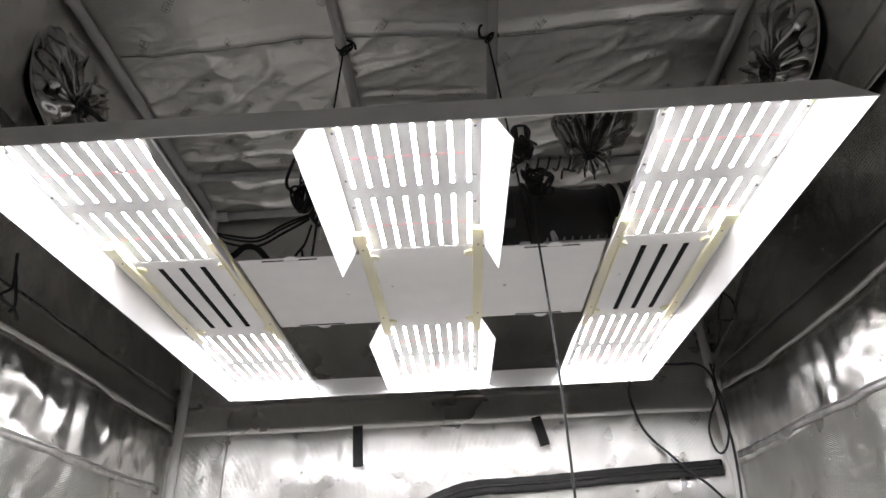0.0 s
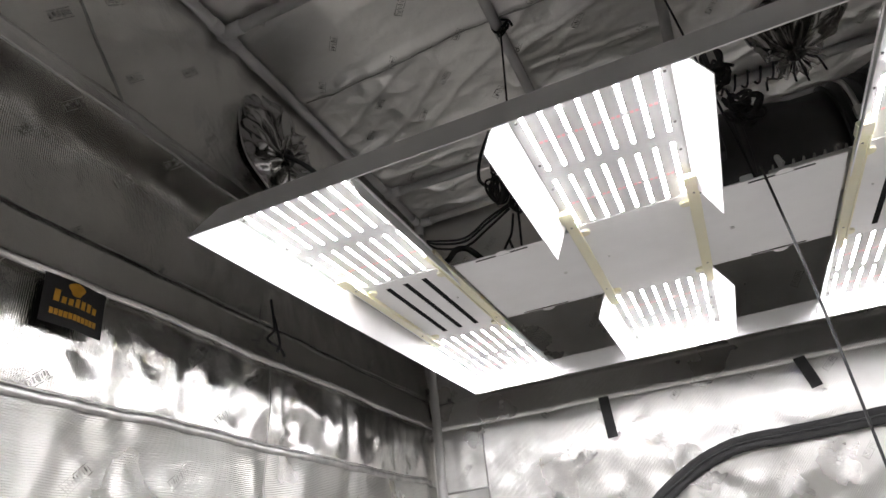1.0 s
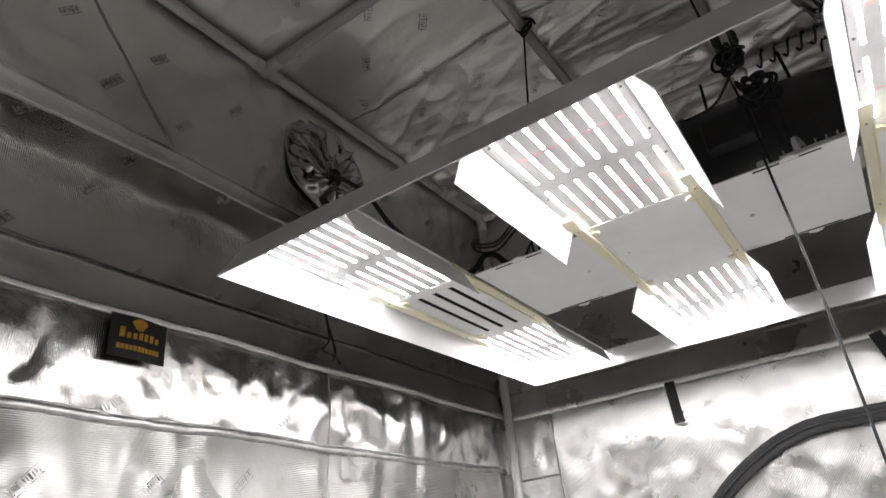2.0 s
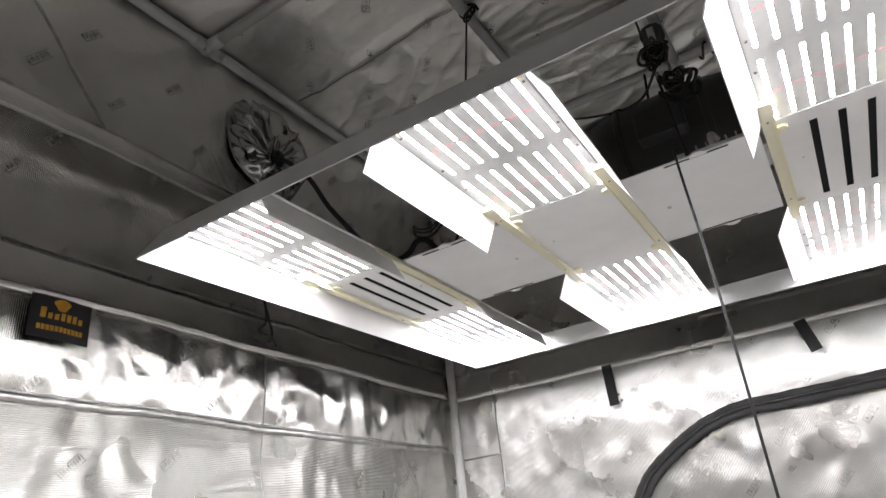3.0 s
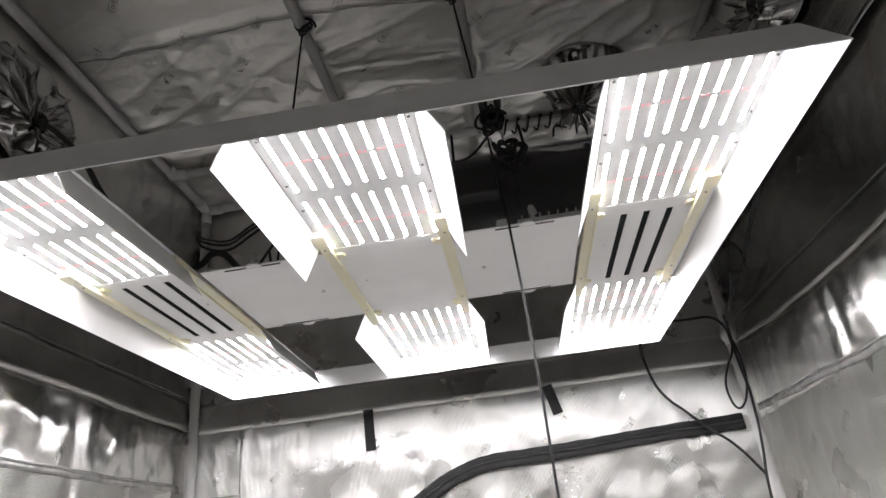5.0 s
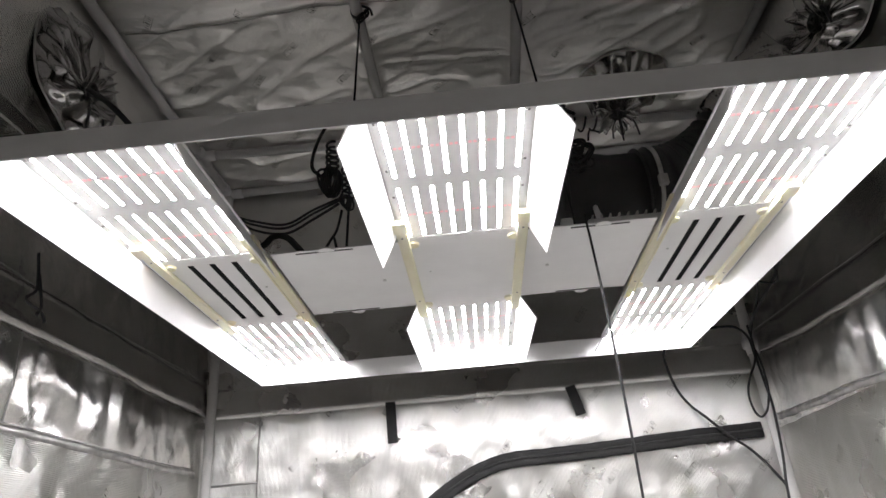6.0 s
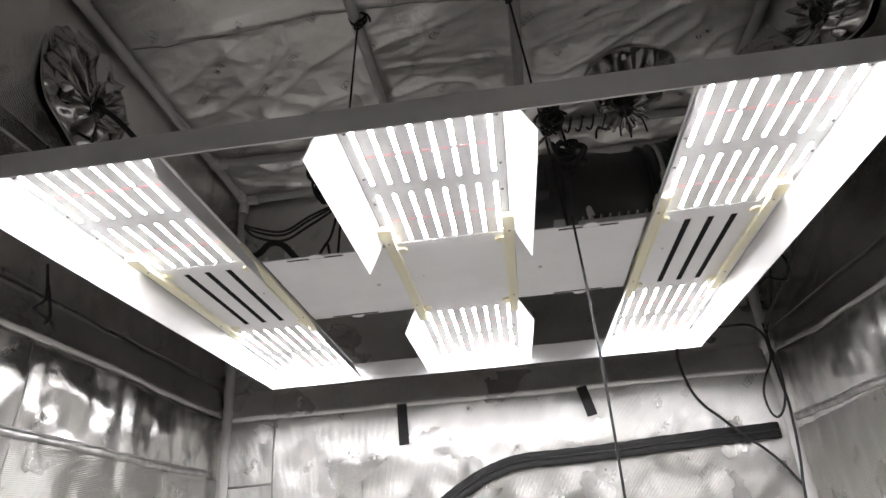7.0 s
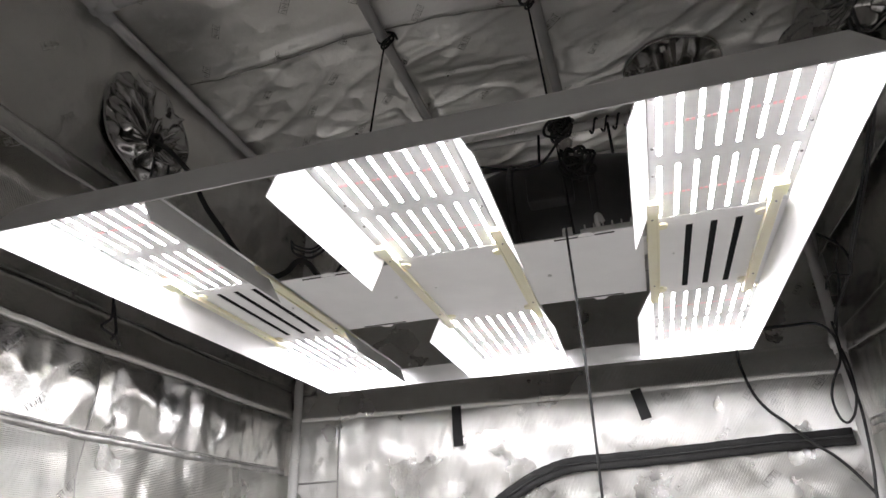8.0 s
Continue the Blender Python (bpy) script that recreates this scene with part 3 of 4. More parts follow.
for x in COLUMNS:
    for n, (y0, y1) in enumerate(BOARDS):
        mid = (y0 + y1) / 2 + 0.004
        board = repeat(("board", n), "led_board", lambda: box(bmesh.new(), -0.096, 0.096, *EDGES[n], 0.0, 0.0025), BOARD, light, (x, 0, ZP))
        for k in range(8):
            place = ((k - 3.5) * PITCH, 0, 0.0002)
            runs = ((y0, mid - 0.0035), (mid + 0.0035, y1)) if k in (2, 5) else ((y0, y1),)
            for run in runs:
                repeat(("strip", run), "led_strip", lambda: bead_strip(*run), LED, board, place, "glowing white strip of LED beads")
        for sx in (-0.0915, 0.0915):
            for sy in (y0 + 0.022, y1 - 0.018):
                repeat(("screw", 0), "screw", screw_head, SCREW, board, (sx, sy, 0.0))
            if n in (0, 2):
                repeat(("plug", 0), "connector", lambda: box(bmesh.new(), -0.003, 0.003, -0.006, 0.006, -0.004, 0.0, 0.001), CREAM, board, (sx, y0 + 0.006, 0.0), "small cream connector")
        for k in range(7):
            repeat(("red", 0), "red_led", red_led, LED_RED, board, ((k - 3) * PITCH, mid, 0.0), "small pink-red LED pair")

# plates between the boards; the outer two are slotted
PY0, PY1, PZ0 = 0.892, 1.221, ZP - 0.0016


def plate(x, slots):
    bm = bmesh.new()
    xa, xb = x - 0.092, x + 0.092
    if not slots:
        box(bm, xa, xb, PY0, PY1, PZ0, PZ0 + 0.0008)
    else:
        sy0, sy1, w = (0.917, 1.180, 0.0052) if x < 0 else (0.926, 1.192, 0.0052)
        cuts = [xa] + [c for s in slots for c in (x + s - w, x + s + w)] + [xb]
        ys = [PY0, sy0, sy1, PY1]
        lo = [[bm.verts.new((cx, cy, PZ0)) for cx in cuts] for cy in ys]
        hi = [[bm.verts.new((cx, cy, PZ0 + 0.0008)) for cx in cuts] for cy in ys]
        nx = len(cuts) - 1
        solid = {(i, j) for i in range(nx) for j in range(3) if not (j == 1 and i % 2 == 1)}
        for i, j in solid:
            bm.faces.new((lo[j][i], lo[j + 1][i], lo[j + 1][i + 1], lo[j][i + 1]))
            bm.faces.new((hi[j][i], hi[j][i + 1], hi[j + 1][i + 1], hi[j + 1][i]))
            if (i - 1, j) not in solid:
                bm.faces.new((lo[j][i], hi[j][i], hi[j + 1][i], lo[j + 1][i]))
            if (i + 1, j) not in solid:
                bm.faces.new((lo[j][i + 1], lo[j + 1][i + 1], hi[j + 1][i + 1], hi[j][i + 1]))
            if (i, j - 1) not in solid:
                bm.faces.new((lo[j][i], lo[j][i + 1], hi[j][i + 1], hi[j][i]))
            if (i, j + 1) not in solid:
                bm.faces.new((lo[j + 1][i], hi[j + 1][i], hi[j + 1][i + 1], lo[j + 1][i + 1]))
    ob = part("cover_plate", bm, WHITE, light, "slotted white cover plate" if slots else "plain white cover plate")
    if slots:
        # dark sheet above the plate paints the shade seen through the slots
        part("slot_shade_sheet", box(bmesh.new(), xa + 0.030, xb - 0.025, 0.91, 1.196, PZ0 + 0.0024, PZ0 + 0.0032), SLOT_SHADE, ob, "dark sheet standing in for the shade behind the slots")
    bm = bmesh.new()
    bmesh.ops.create_uvsphere(bm, u_segments=10, v_segments=6, radius=0.0022, matrix=Matrix.Translation((x + (0.062 if x < 0 else -0.062), 1.03, PZ0)))
    part("rivet", bm, STEEL, ob, "", True)


plate(COLUMNS[0], (-0.030, 0.006, 0.043))
plate(COLUMNS[1], ())
plate(COLUMNS[2], (-0.0395, -0.003, 0.033))

# cream plastic rails beside the plates
for x, rails in ((COLUMNS[0], (-0.076, 0.095)), (COLUMNS[1], (-0.0945, 0.0965)), (COLUMNS[2], (-0.095, 0.076))):
    for d in rails:
        s = 1 if d > 0 else -1
        bm = bmesh.new()
        box(bm, x + d - 0.0085, x + d + 0.0085, 0.842, 1.252, PZ0 - 0.0065, PZ0 + 0.001, 0.002)
        box(bm, x + d - 0.0115, x + d + 0.0115, 0.830, 0.862, PZ0 - 0.0085, PZ0 + 0.001, 0.002)
        box(bm, x + d - s * 0.0085 - 0.0012, x + d - s * 0.0085 + 0.0012, 0.862, 1.212, PZ0 - 0.009, PZ0 - 0.002)
        rail = part("rail", bm, CREAM, light, "cream translucent plastic rail")
        for y in (0.915, 1.192):
            bm = bmesh.new()
            bmesh.ops.create_cone(bm, cap_ends=True, segments=14, radius1=0.009, radius2=0.010, depth=0.004, matrix=Matrix.Translation((x + d - s * 0.014, y, PZ0 - 0.002)))
            part("clip", bm, CREAM, rail)
            bm = bmesh.new()
            bmesh.ops.create_cone(bm, cap_ends=True, segments=8, radius1=0.0016, radius2=0.0018, depth=0.0012, matrix=Matrix.Translation((x + d, y - 0.035, PZ0 - 0.0068)))
            part("screw", bm, SCREW, rail)

# cross member between the columns, with slotted tabs
for xa, xb in ((-0.312, -0.100), (0.100, 0.312)):
    bm = box(bmesh.new(), xa, xb, 0.902, 1.190, ZP - 0.003, ZP - 0.001)
    bar = part("cross_member", bm, WHITE, light)
    c = -0.225 if xa < 0 else 0.222
    for y, s in ((0.908, 1), (1.184, -1)):
        # nothing is cut here: a black bar gives the slit its shade
        bm = box(bmesh.new(), c - 0.047, c + 0.047, y - 0.0013, y + 0.0013, ZP - 0.0042, ZP - 0.0028)
        part("slit", bm, BLACK, bar, "thin black bar painting the shade of a slit")
        bm = bmesh.new()
        bmesh.ops.create_cone(bm, cap_ends=True, segments=20, radius1=0.013, radius2=0.012, depth=0.003, matrix=Matrix.Translation((c + 0.004, y - s * 0.002, ZP - 0.0035)))
        bmesh.ops.bisect_plane(bm, geom=bm.verts[:] + bm.edges[:] + bm.faces[:], plane_co=(0, y - s * 0.001, 0), plane_no=(0, -s, 0), clear_outer=False, clear_inner=True)
        part("tab", bm, WHITE, bar, "half-round tab")
    bm = bmesh.new()
    bmesh.ops.create_cone(bm, cap_ends=True, segments=12, radius1=0.004, radius2=0.003, depth=0.002, matrix=Matrix.Translation((0.147 * (1 if c > 0 else -1), 1.046, ZP - 0.004)))
    part("screw", bm, STEEL, bar)


# ---- hanging gear over the light ----
def cord(name, pts, r, label, category="cord", material=CORD, group="", steps=8):
    return tagged(part(name, tube(bmesh.new(), pts, r, 8, steps), material, None, label, True), category=category, group=group)


def loop_round_pole(bm, x, y, dz=0.0):
    tube(bm, [(x + 0.019 * math.cos(t), y + 0.006 * math.sin(2 * t), PZ + 0.019 * math.sin(t)) for t in (2 * math.pi * k / 8 for k in range(8))], 0.003, 6, 4, True)
    tube(bm, [(x + 0.018 * math.cos(t), y + 0.012 + 0.004 * math.sin(t), PZ + 0.018 * math.sin(t)) for t in (2 * math.pi * k / 8 for k in range(8))], 0.003, 6, 4, True)
    tube(bm, [(x + 0.010 * math.cos(t) + 0.004, y - 0.004 + 0.010 * math.sin(t), PZ - 0.028 + 0.010 * math.cos(t)) for t in (2 * math.pi * k / 8 for k in range(8))], 0.0026, 6, 4, True)
    tube(bm, [(x + 0.006, y, PZ + 0.012), (x + 0.022, y + 0.004, PZ + 0.006), (x + 0.027, y + 0.012, PZ - 0.008)], 0.003, 6, 4)


def hanger(x, y, xb, yb, label):
    thing = empty("rope_hanger", label, "rope hanger", "rope hangers")
    bm = bmesh.new()
    loop_round_pole(bm, x, y)
    part("knot", bm, CORD, thing, "", True)
    part("rope", tube(bmesh.new(), [(x, y - 0.003, PZ - 0.03), ((x + xb) / 2, (y + yb) / 2, 1.96), (xb, yb, ZP - 0.002)], 0.0022, 8), CORD, thing, "", True)
    return thing


hang_w = hanger(-0.183, 1.058, -0.196, 0.94, "thin black hanging rope knotted round a roof pole")
hang_e = hanger(0.163, 1.045, 0.205, 1.0, "thin black hanging rope knotted round a roof pole with ratchet")


def ratchet(parent, x, y, z):
    """Rope ratchet: black body with a pulley, steel plates and a hook."""
    body = part("ratchet_body", box(bmesh.new(), x - 0.016, x + 0.016, y - 0.013, y + 0.013, z - 0.028, z + 0.030, 0.006), BLACK, parent, "black plastic ratchet")
    bm = bmesh.new()
    bmesh.ops.create_cone(bm, cap_ends=True, segments=18, radius1=0.021, radius2=0.021, depth=0.018, matrix=Matrix.Translation((x, y, z + 0.012)) @ Matrix.Rotation(math.pi / 2, 4, "X"))
    part("pulley", bm, BLACK, body)
    bm = box(bmesh.new(), x - 0.006, x + 0.006, y - 0.0155, y - 0.013, z - 0.055, z + 0.02)
    tube(bm, [(x, y, z - 0.05), (x + 0.012, y, z - 0.062), (x + 0.008, y, z - 0.082), (x - 0.008, y, z - 0.084), (x - 0.011, y, z - 0.068)], 0.0028, 8, 6)
    part("hook", bm, STEEL, body, "steel plate and hook", True)


ratchet(hang_e, 0.205, 1.0, 1.915)


def tangle(name, centre, size, turns, r, seed, label):
    """A hank of cord: many uneven loops about one centre."""
    rng = random.Random(seed)
    bm = bmesh.new()
    c = Vector(centre)
    pts = []
    for i in range(turns):
        a = Vector((rng.uniform(-1, 1), rng.uniform(-0.5, 0.5), rng.uniform(-1, 1))).normalized()
        b = a.cross(Vector((rng.uniform(-0.3, 0.3), 1, rng.uniform(-0.3, 0.3)))).normalized()
        o = Vector((rng.uniform(-1, 1) * size[0], rng.uniform(-1, 1) * size[1], rng.uniform(-1, 1) * size[2])) * 0.55
        ra, rb = rng.uniform(0.5, 1.0) * size[0], rng.uniform(0.5, 1.0) * size[2] * 0.6
        pts += [c + o + a * ra * math.cos(t) + b * rb * math.sin(t) + Vector((0, 0.004 * math.sin(3 * t + i), 0)) for t in (2 * math.pi * k / 9 for k in range(9))]
    tube(bm, pts, r, 6, 4)
    return tagged(part(name, bm, CORD, None, label, True), category="cord", group="coiled cords")


def hank(name, centre, wide, high, turns, r, seed, label):
    """A wound hank of cord: long loops side by side, bound with a few turns at the top."""
    rng = random.Random(seed)
    c, pts = Vector(centre), []
    for i in range(turns):
        w, h = wide * rng.uniform(0.35, 1.0), high * rng.uniform(0.72, 1.0)
        o, lean = Vector((rng.uniform(-0.3, 0.3) * wide, rng.uniform(-0.008, 0.008), (1 - h / high) * 0.4 * high)), rng.uniform(-0.25, 0.25)
        for k in range(10):
            t = 2 * math.pi * k / 10
            x, z = w * math.sin(t), h * math.cos(t)
            pts.append(c + o + Vector((x + lean * z, 0.006 * math.sin(2 * t + i), z)))
    bm = tube(bmesh.new(), pts, r, 6, 4)
    top = [c + Vector((0.011 * math.cos(t) + 0.004, 0.012 * math.sin(t), high * 0.72 + 0.0016 * k)) for k, t in enumerate(2 * math.pi * k / 8 for k in range(40))]
    tube(bm, top, r * 1.1, 6, 2)
    return tagged(part(name, bm, CORD, None, label, True), category="cord", group="coiled cords")


hank("coiled_cord", (-0.234, 0.99, 1.792), 0.017, 0.030, 12, 0.0023, 3, "tight wound hank of thin black cord above the light")
hank("coiled_cord", (-0.207, 1.0, 1.752), 0.011, 0.014, 4, 0.0022, 4, "small loop of thin black cord below the hank")
tangle("coiled_cord", (0.207, 0.985, 1.868), (0.026, 0.02, 0.034), 12, 0.0028, 7, "loose tangle of black cord round a ratchet")
tangle("coiled_cord", (0.225, 0.99, 1.80), (0.030, 0.02, 0.034), 10, 0.0028, 9, "loose tangle of black cord round a ratchet")
cord("power_cord", [(-0.226, 1.015, 1.985), (-0.240, 1.01, 1.95), (-0.262, 1.0, 1.89), (-0.272, 1.0, 1.838), (-0.252, 0.995, 1.808), (-0.24, 0.99, 1.79)], 0.0034, "black power cord dropping to a coil")
for k, (dz, r) in enumerate(((0.0, 0.0026), (0.012, 0.0024), (0.02, 0.0024))):
    cord("slack_cord", [(-0.50, 1.24, 1.872 + dz * 0.4), (-0.43, 1.14, 1.79 + dz), (-0.335, 1.05, 1.725 + dz), (-0.27, 1.01, 1.728 + dz), (-0.22, 1.0, 1.75 + dz * 0.5)], r, "slack thin black cord above the light", group="slack cords")
cord("bridle_cord", [(-0.215, 1.0, 1.735), (-0.222, 0.99, 1.69), (-0.232, 0.98, 1.664), (-0.25, 0.96, ZP + 0.002)], 0.0024, "thin black cord tied to the light")
cord("bridle_cord", [(-0.226, 0.985, 1.672), (-0.218, 0.97, 1.64), (-0.216, 0.96, ZP + 0.002)], 0.0024, "thin black cord tied to the light")
cord("lamp_cable", [(-0.735, 0.965, 2.062), (-0.69, 0.985, 2.03), (-0.633, 1.0, 1.963), (-0.578, 1.0, 1.87), (-0.524, 1.0, 1.797), (-0.46, 1.0, 1.715), (-0.40, 1.0, 1.672), (-0.362, 1.0, 1.676), (-0.338, 0.995, 1.692), (-0.312, 0.99, 1.684), (-0.288, 0.985, 1.656), (-0.262, 0.98, 1.622)], 0.0058, "thick black lamp cable from the port to the light", "cable")
cord("thin_cable", [(0.200, 0.99, 1.858), (0.155, 1.08, 1.870), (0.112, 1.16, 1.912), (0.062, 1.24, 1.968), (-0.02, 1.32, 2.04), (-0.095, 1.40, 2.118), (-0.14, 1.50, 2.192), (-0.165, 1.548, 2.215)], 0.0026, "thin black cable strung from the ratchet to a hook", "cable")
hook = empty("cord_hook", "small black hook and weight hanging from a pole joint", "hook")
part("cord_loop", tube(bmesh.new(), [(-0.187 + 0.019 * math.cos(t), 1.562, PZ + 0.019 * math.sin(t)) for t in (2 * math.pi * k / 8 for k in range(8))], 0.003, 6, 4, True), CORD, hook, "", True)
part("cord", tube(bmesh.new(), [(-0.187, 1.560, PZ - 0.018), (-0.175, 1.556, PZ - 0.04), (-0.168, 1.55, PZ - 0.062)], 0.0026, 6), CORD, hook, "", True)
part("weight", box(bmesh.new(), -0.178, -0.156, 1.541, 1.559, PZ - 0.105, PZ - 0.060, 0.006), BLACK, hook)
cord("pull_cord", [(0.197, 0.893, ZP + 0.01), (0.198, 0.888, 1.57), (0.201, 0.886, 1.45), (0.202, 0.886, 1.3), (0.200, 0.886, 1.1), (0.20, 0.886, 0.75)], 0.0019, "thin grey-black pull cord hanging below the light")

# driver on the cross member
driver = empty("lamp_driver", "silver finned lamp driver lying on the light", "lamp driver")
part("body", box(bmesh.new(), 0.215, 0.395, 0.955, 1.03, ZP + 0.002, ZP + 0.034, 0.003), STEEL, driver)
for i in range(12):
    part("cooling_fin", box(bmesh.new(), 0.222 + i * 0.0150, 0.2245 + i * 0.0150, 0.950, 1.032, ZP + 0.034, ZP + 0.038), STEEL, driver)
pack = empty("ballast_pack", "pair of upright pale plastic packs behind the ratchet", "plastic pack")
part("pack", box(bmesh.new(), 0.180, 0.202, 1.015, 1.035, ZP + 0.002, ZP + 0.072, 0.005), WHITE, pack)
part("pack", box(bmesh.new(), 0.210, 0.236, 1.035, 1.055, ZP + 0.002, ZP + 0.066, 0.005), POLE, pack, "dull grey pack")
part("pack", box(bmesh.new(), 0.262, 0.305, 1.035, 1.060, ZP + 0.002, ZP + 0.060, 0.005), POLE_JOINT, pack, "dull grey pack")
part("tube", tube(bmesh.new(), [(0.246, 1.0, ZP + 0.040), (0.243, 1.005, ZP + 0.075), (0.247, 1.02, ZP + 0.088), (0.253, 1.03, ZP + 0.078)], 0.0045, 8), WHITE, pack, "short pale bent tube")

# ---- inline fan and duct ----
fan = empty("inline_fan", "black inline duct fan hanging behind the light", "duct fan")


def turned(bm, pts, radii, n=40):
    path = [Vector(p) for p in pts]
    return sweep(bm, path, lambda i: ring(radii[i], n))


FY, FZ = 1.33, 1.895
bm = turned(bmesh.new(), [(x, FY, FZ) for x in (-0.12, -0.118, -0.06, -0.02, 0.03, 0.05, 0.25, 0.27, 0.32, 0.36, 0.44)], [0.06, 0.075, 0.077, 0.095, 0.108, 0.112, 0.112, 0.108, 0.102, 0.094, 0.094])
part("housing", bm, BLACK, fan, "", True)
for x in (0.06, 0.24):
    bm = turned(bmesh.new(), [(x - 0.008, FY, FZ), (x - 0.006, FY, FZ), (x + 0.006, FY, FZ), (x + 0.008, FY, FZ)], [0.1125, 0.1165, 0.1165, 0.1125])
    part("band", bm, BLACK, fan, "", True)
part("junction_box", box(bmesh.new(), 0.10, 0.20, 1.19, 1.235, FZ - 0.05, FZ + 0.02, 0.006), BLACK, fan)
part("hanger_strap", tube(bmesh.new(), [(0.10, FY + 0.1, FZ), (0.10, FY + 0.115, FZ + 0.1), (0.10, 1.575, PZ)], 0.004, 6), WEBBING, fan)
part("hanger_strap", tube(bmesh.new(), [(0.30, FY + 0.09, FZ), (0.30, FY + 0.1, FZ + 0.1), (0.30, 1.58, PZ)], 0.004, 6), WEBBING, fan)
clamp = empty("duct_clamp", "bright steel band clamp round the black duct", "clamp")
bm = turned(bmesh.new(), [(0.448, FY, FZ), (0.449, FY, FZ), (0.459, FY, FZ), (0.46, FY, FZ)], [0.098, 0.1045, 0.1045, 0.098], 48)
part("band", bm, STEEL, clamp, "", True)
part("screw_box", box(bmesh.new(), 0.444, 0.464, FY - 0.112, FY - 0.098, FZ - 0.045, FZ - 0.02, 0.002), STEEL, clamp)
duct_path = spline([(0.425, FY, FZ), (0.50, FY, FZ + 0.006), (0.57, FY, FZ + 0.03), (0.64, FY - 0.01, FZ + 0.075), (0.70, FY - 0.04, FZ + 0.13), (0.76, FY - 0.08, FZ + 0.17), (0.81, FY - 0.11, FZ + 0.19)], 14)
bm = bmesh.new()
sweep(bm, duct_path, lambda i: ring(0.094 + 0.010 * (0.5 + 0.5 * math.cos(i * 2 * math.pi / 5)) + 0.002 * noise.noise(Vector((i * 0.7, 0, 0))), 40))
tagged(part("flexible_duct", bm, DUCT, None, "ribbed black flexible duct running to the tent wall", True), category="duct")
sleeve_path = duct_path[-34:]
bm = bmesh.new()
sweep(bm, sleeve_path, lambda i: [((0.108 + 0.030 * (i / 33) ** 1.5 + 0.007 * math.sin(9 * a + i * 0.22) + 0.004 * math.sin(17 * a + 1.3 * i)) * math.cos(a), (0.108 + 0.030 * (i / 33) ** 1.5 + 0.007 * math.sin(9 * a + i * 0.22) + 0.004 * math.sin(17 * a + 1.3 * i)) * math.sin(a)) for a in (2 * math.pi * k / 72 for k in range(72))])
tagged(part("duct_sleeve", bm, FOIL, None, "crumpled silver cloth sleeve tied round the duct", True), category="duct sleeve")
# cord wound along the rear roof pole
bm = bmesh.new()
wind = []
for k in range(60):
    t = k / 59
    wind.append((0.24 + 0.20 * t, 1.583 + 0.021 * math.sin(t * 38), PZ + 0.021 * math.cos(t * 38) - 0.003))
tube(bm, wind + [(0.45, 1.56, PZ - 0.03), (0.43, 1.55, PZ - 0.06), (0.40, 1.55, PZ - 0.05), (0.39, 1.55, PZ - 0.085)], 0.0032, 6, 3)
tagged(part("wound_cord", bm, CORD, None, "black cord wound round the rear roof pole", True), category="cord")

# ---- cords on the walls and in the corner ----
cord("tie_cord", [(-0.768, 0.985, 1.70), (-0.762, 0.99, 1.65), (-0.758, 0.985, 1.625), (-0.757, 0.965, 1.605), (-0.757, 0.975, 1.597), (-0.755, 1.005, 1.592), (-0.755, 1.02, 1.578)], 0.0028, "short black tie cord hanging on the wall")
cord("tie_cord", [(-0.762, 0.99, 1.66), (-0.757, 1.0, 1.62), (-0.755, 1.003, 1.60), (-0.755, 0.995, 1.583)], 0.0028, "short black tie cord hanging on the wall")
cord("tie_cord", [(0.752, 1.62, 1.86), (0.757, 1.54, 1.80), (0.757, 1.482, 1.745), (0.757, 1.49, 1.70), (0.755, 1.54, 1.715), (0.752, 1.60, 1.745), (0.748, 1.64, 1.74), (0.746, 1.655, 1.725)], 0.0028, "loose black tie cord on the wall")
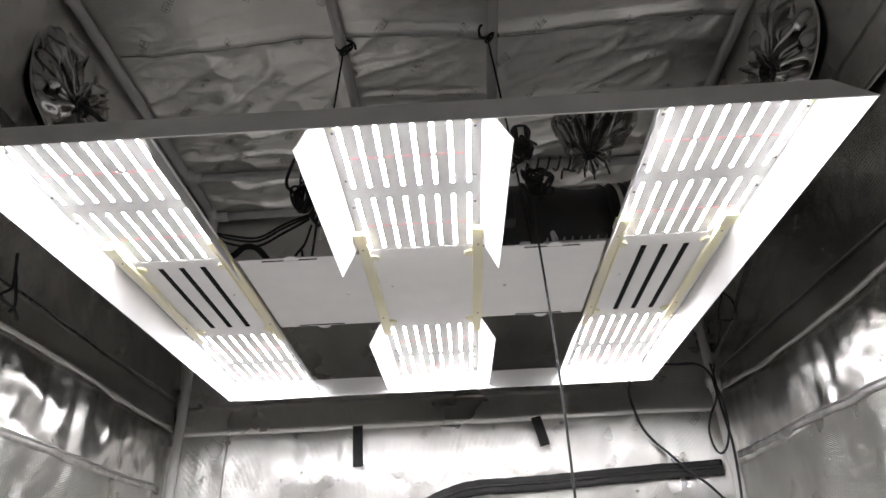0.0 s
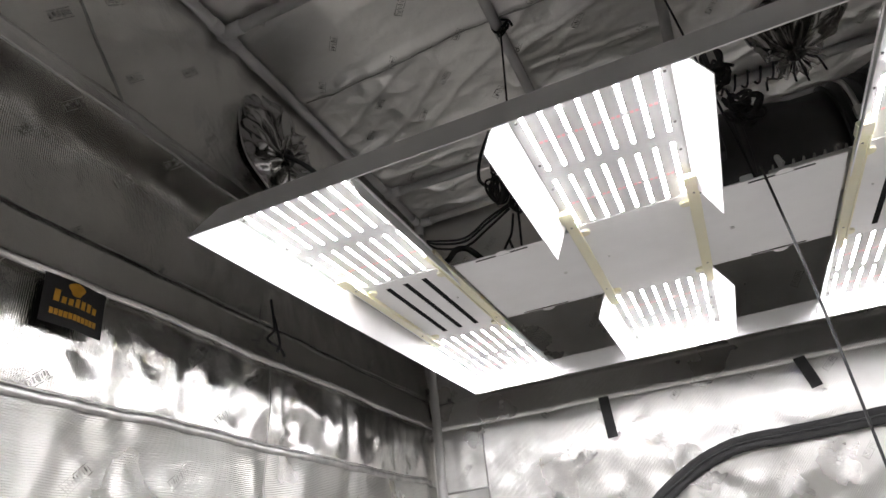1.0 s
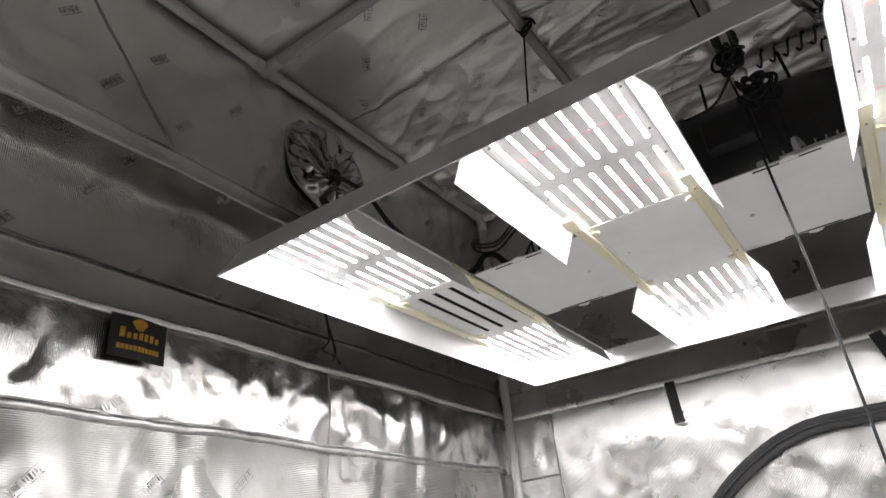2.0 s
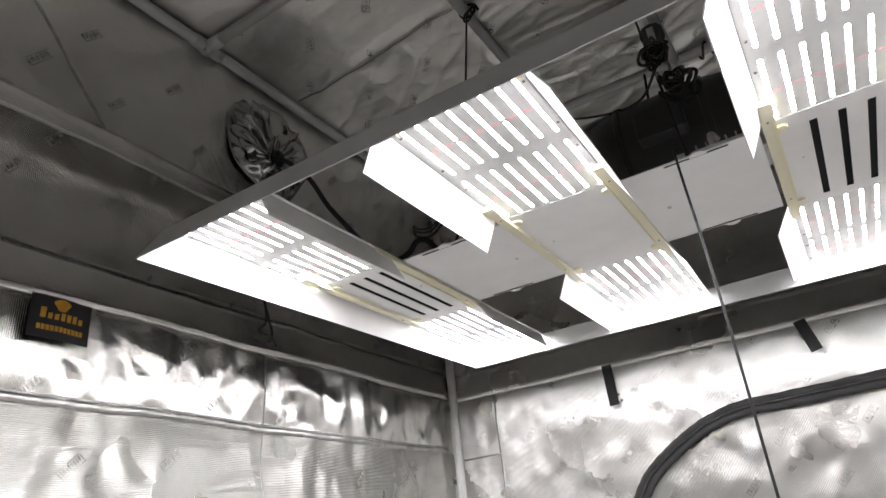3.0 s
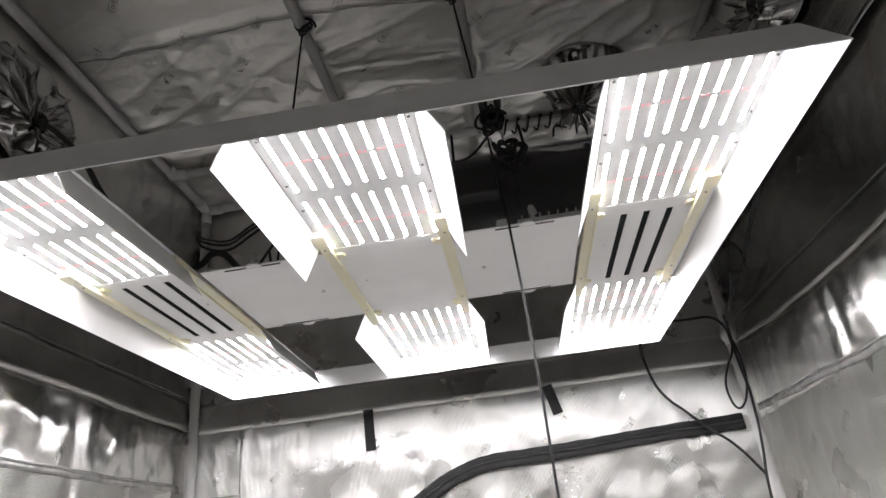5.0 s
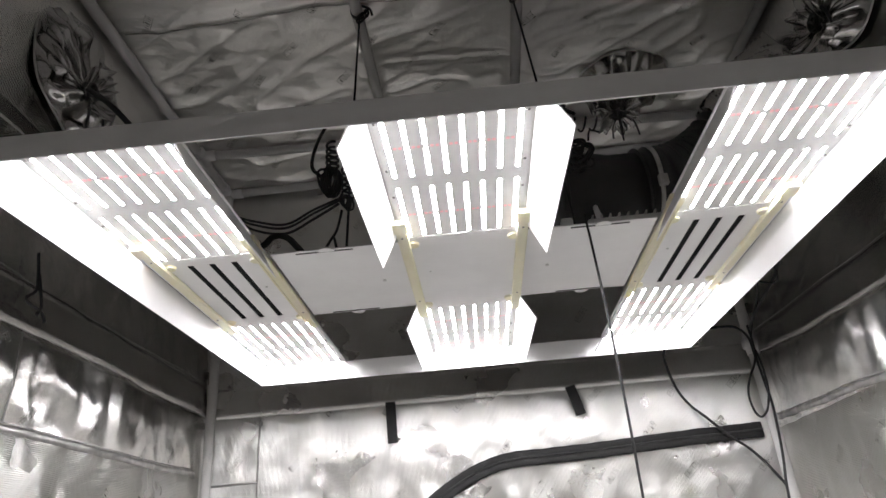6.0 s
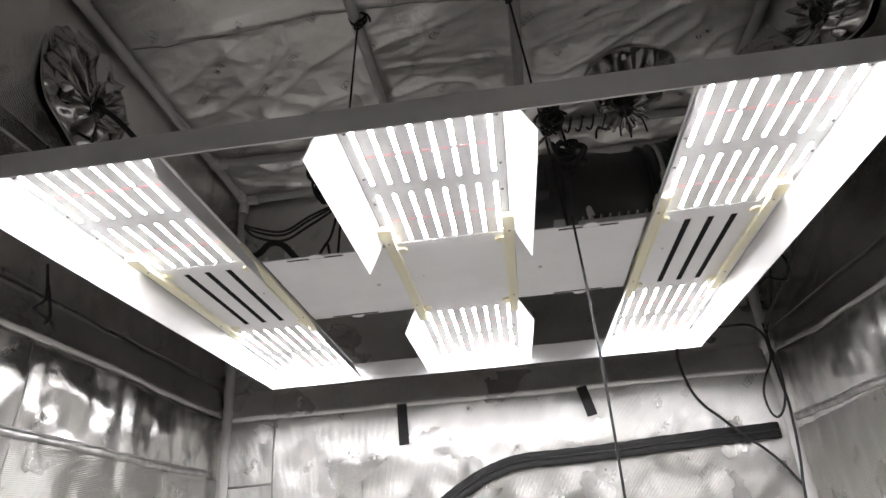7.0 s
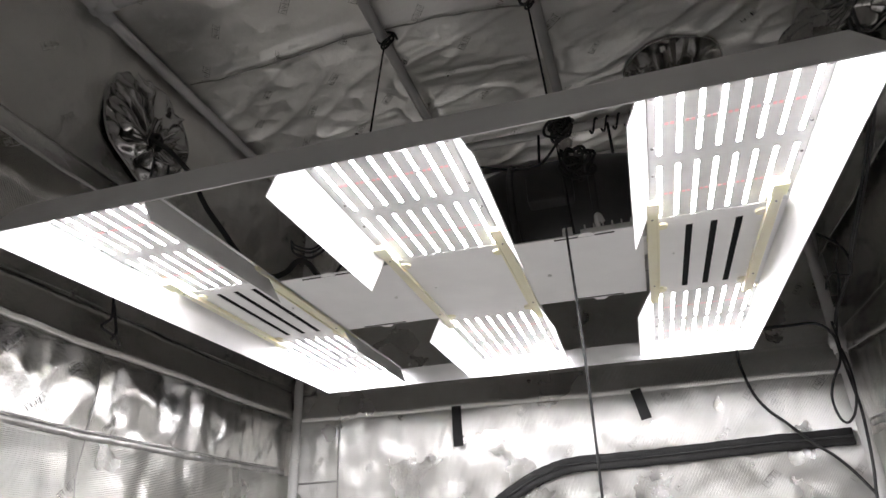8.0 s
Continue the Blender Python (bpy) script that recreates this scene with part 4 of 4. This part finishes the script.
for dy, dx in ((0.0, 0.0), (0.022, 0.004)):
    cord("port_cable", [(0.728, 0.985 + dy, 2.035), (0.745 - dx, 1.03 + dy, 2.00), (0.755 - dx, 1.075 + dy, 1.955), (0.760 - dx, 1.103 + dy, 1.89), (0.761 - dx, 1.24 + dy * 0.8, 1.818), (0.762 - dx, 1.43 + dy * 0.4, 1.748), (0.762 - dx, 1.51, 1.716 - dy * 0.3), (0.760 - dx, 1.655, 1.676), (0.757, 1.712, 1.652)], 0.003, "black cable slung from the duct port to the corner", "cable", group="cables on the wall")
cord("corner_cable", [(0.50, 1.56, 1.60), (0.57, 1.64, 1.640), (0.648, 1.70, 1.658), (0.716, 1.715, 1.660), (0.747, 1.716, 1.629), (0.752, 1.716, 1.58), (0.757, 1.716, 1.50), (0.760, 1.716, 1.446), (0.755, 1.716, 1.37), (0.748, 1.716, 1.31), (0.735, 1.716, 1.22), (0.725, 1.716, 1.0), (0.72, 1.716, 0.8)], 0.0034, "black cable running down the corner pole", "cable")
cord("cable_loop", [(0.752, 1.712, 1.66), (0.753, 1.71, 1.60), (0.742, 1.708, 1.555), (0.718, 1.708, 1.515), (0.704, 1.708, 1.473), (0.708, 1.708, 1.430), (0.722, 1.708, 1.415), (0.742, 1.708, 1.435), (0.757, 1.708, 1.482), (0.760, 1.71, 1.54), (0.755, 1.712, 1.59)], 0.003, "black cable loop hanging by the corner pole", "cable")
cord("cable_loop", [(0.755, 1.712, 1.63), (0.765, 1.695, 1.675), (0.768, 1.66, 1.70), (0.768, 1.62, 1.735), (0.765, 1.60, 1.765), (0.767, 1.56, 1.79), (0.767, 1.56, 1.82)], 0.0026, "thin black cord beside the corner pole", "cable")
cord("wall_cable", [(0.50, 1.56, 1.622), (0.525, 1.70, 1.635), (0.53, 1.775, 1.60), (0.545, 1.776, 1.52), (0.57, 1.774, 1.472), (0.606, 1.772, 1.434), (0.65, 1.77, 1.385), (0.695, 1.768, 1.345), (0.735, 1.765, 1.29), (0.765, 1.76, 1.225), (0.778, 1.755, 1.1), (0.78, 1.755, 0.8)], 0.0036, "black cable curving down the silver back wall", "cable")
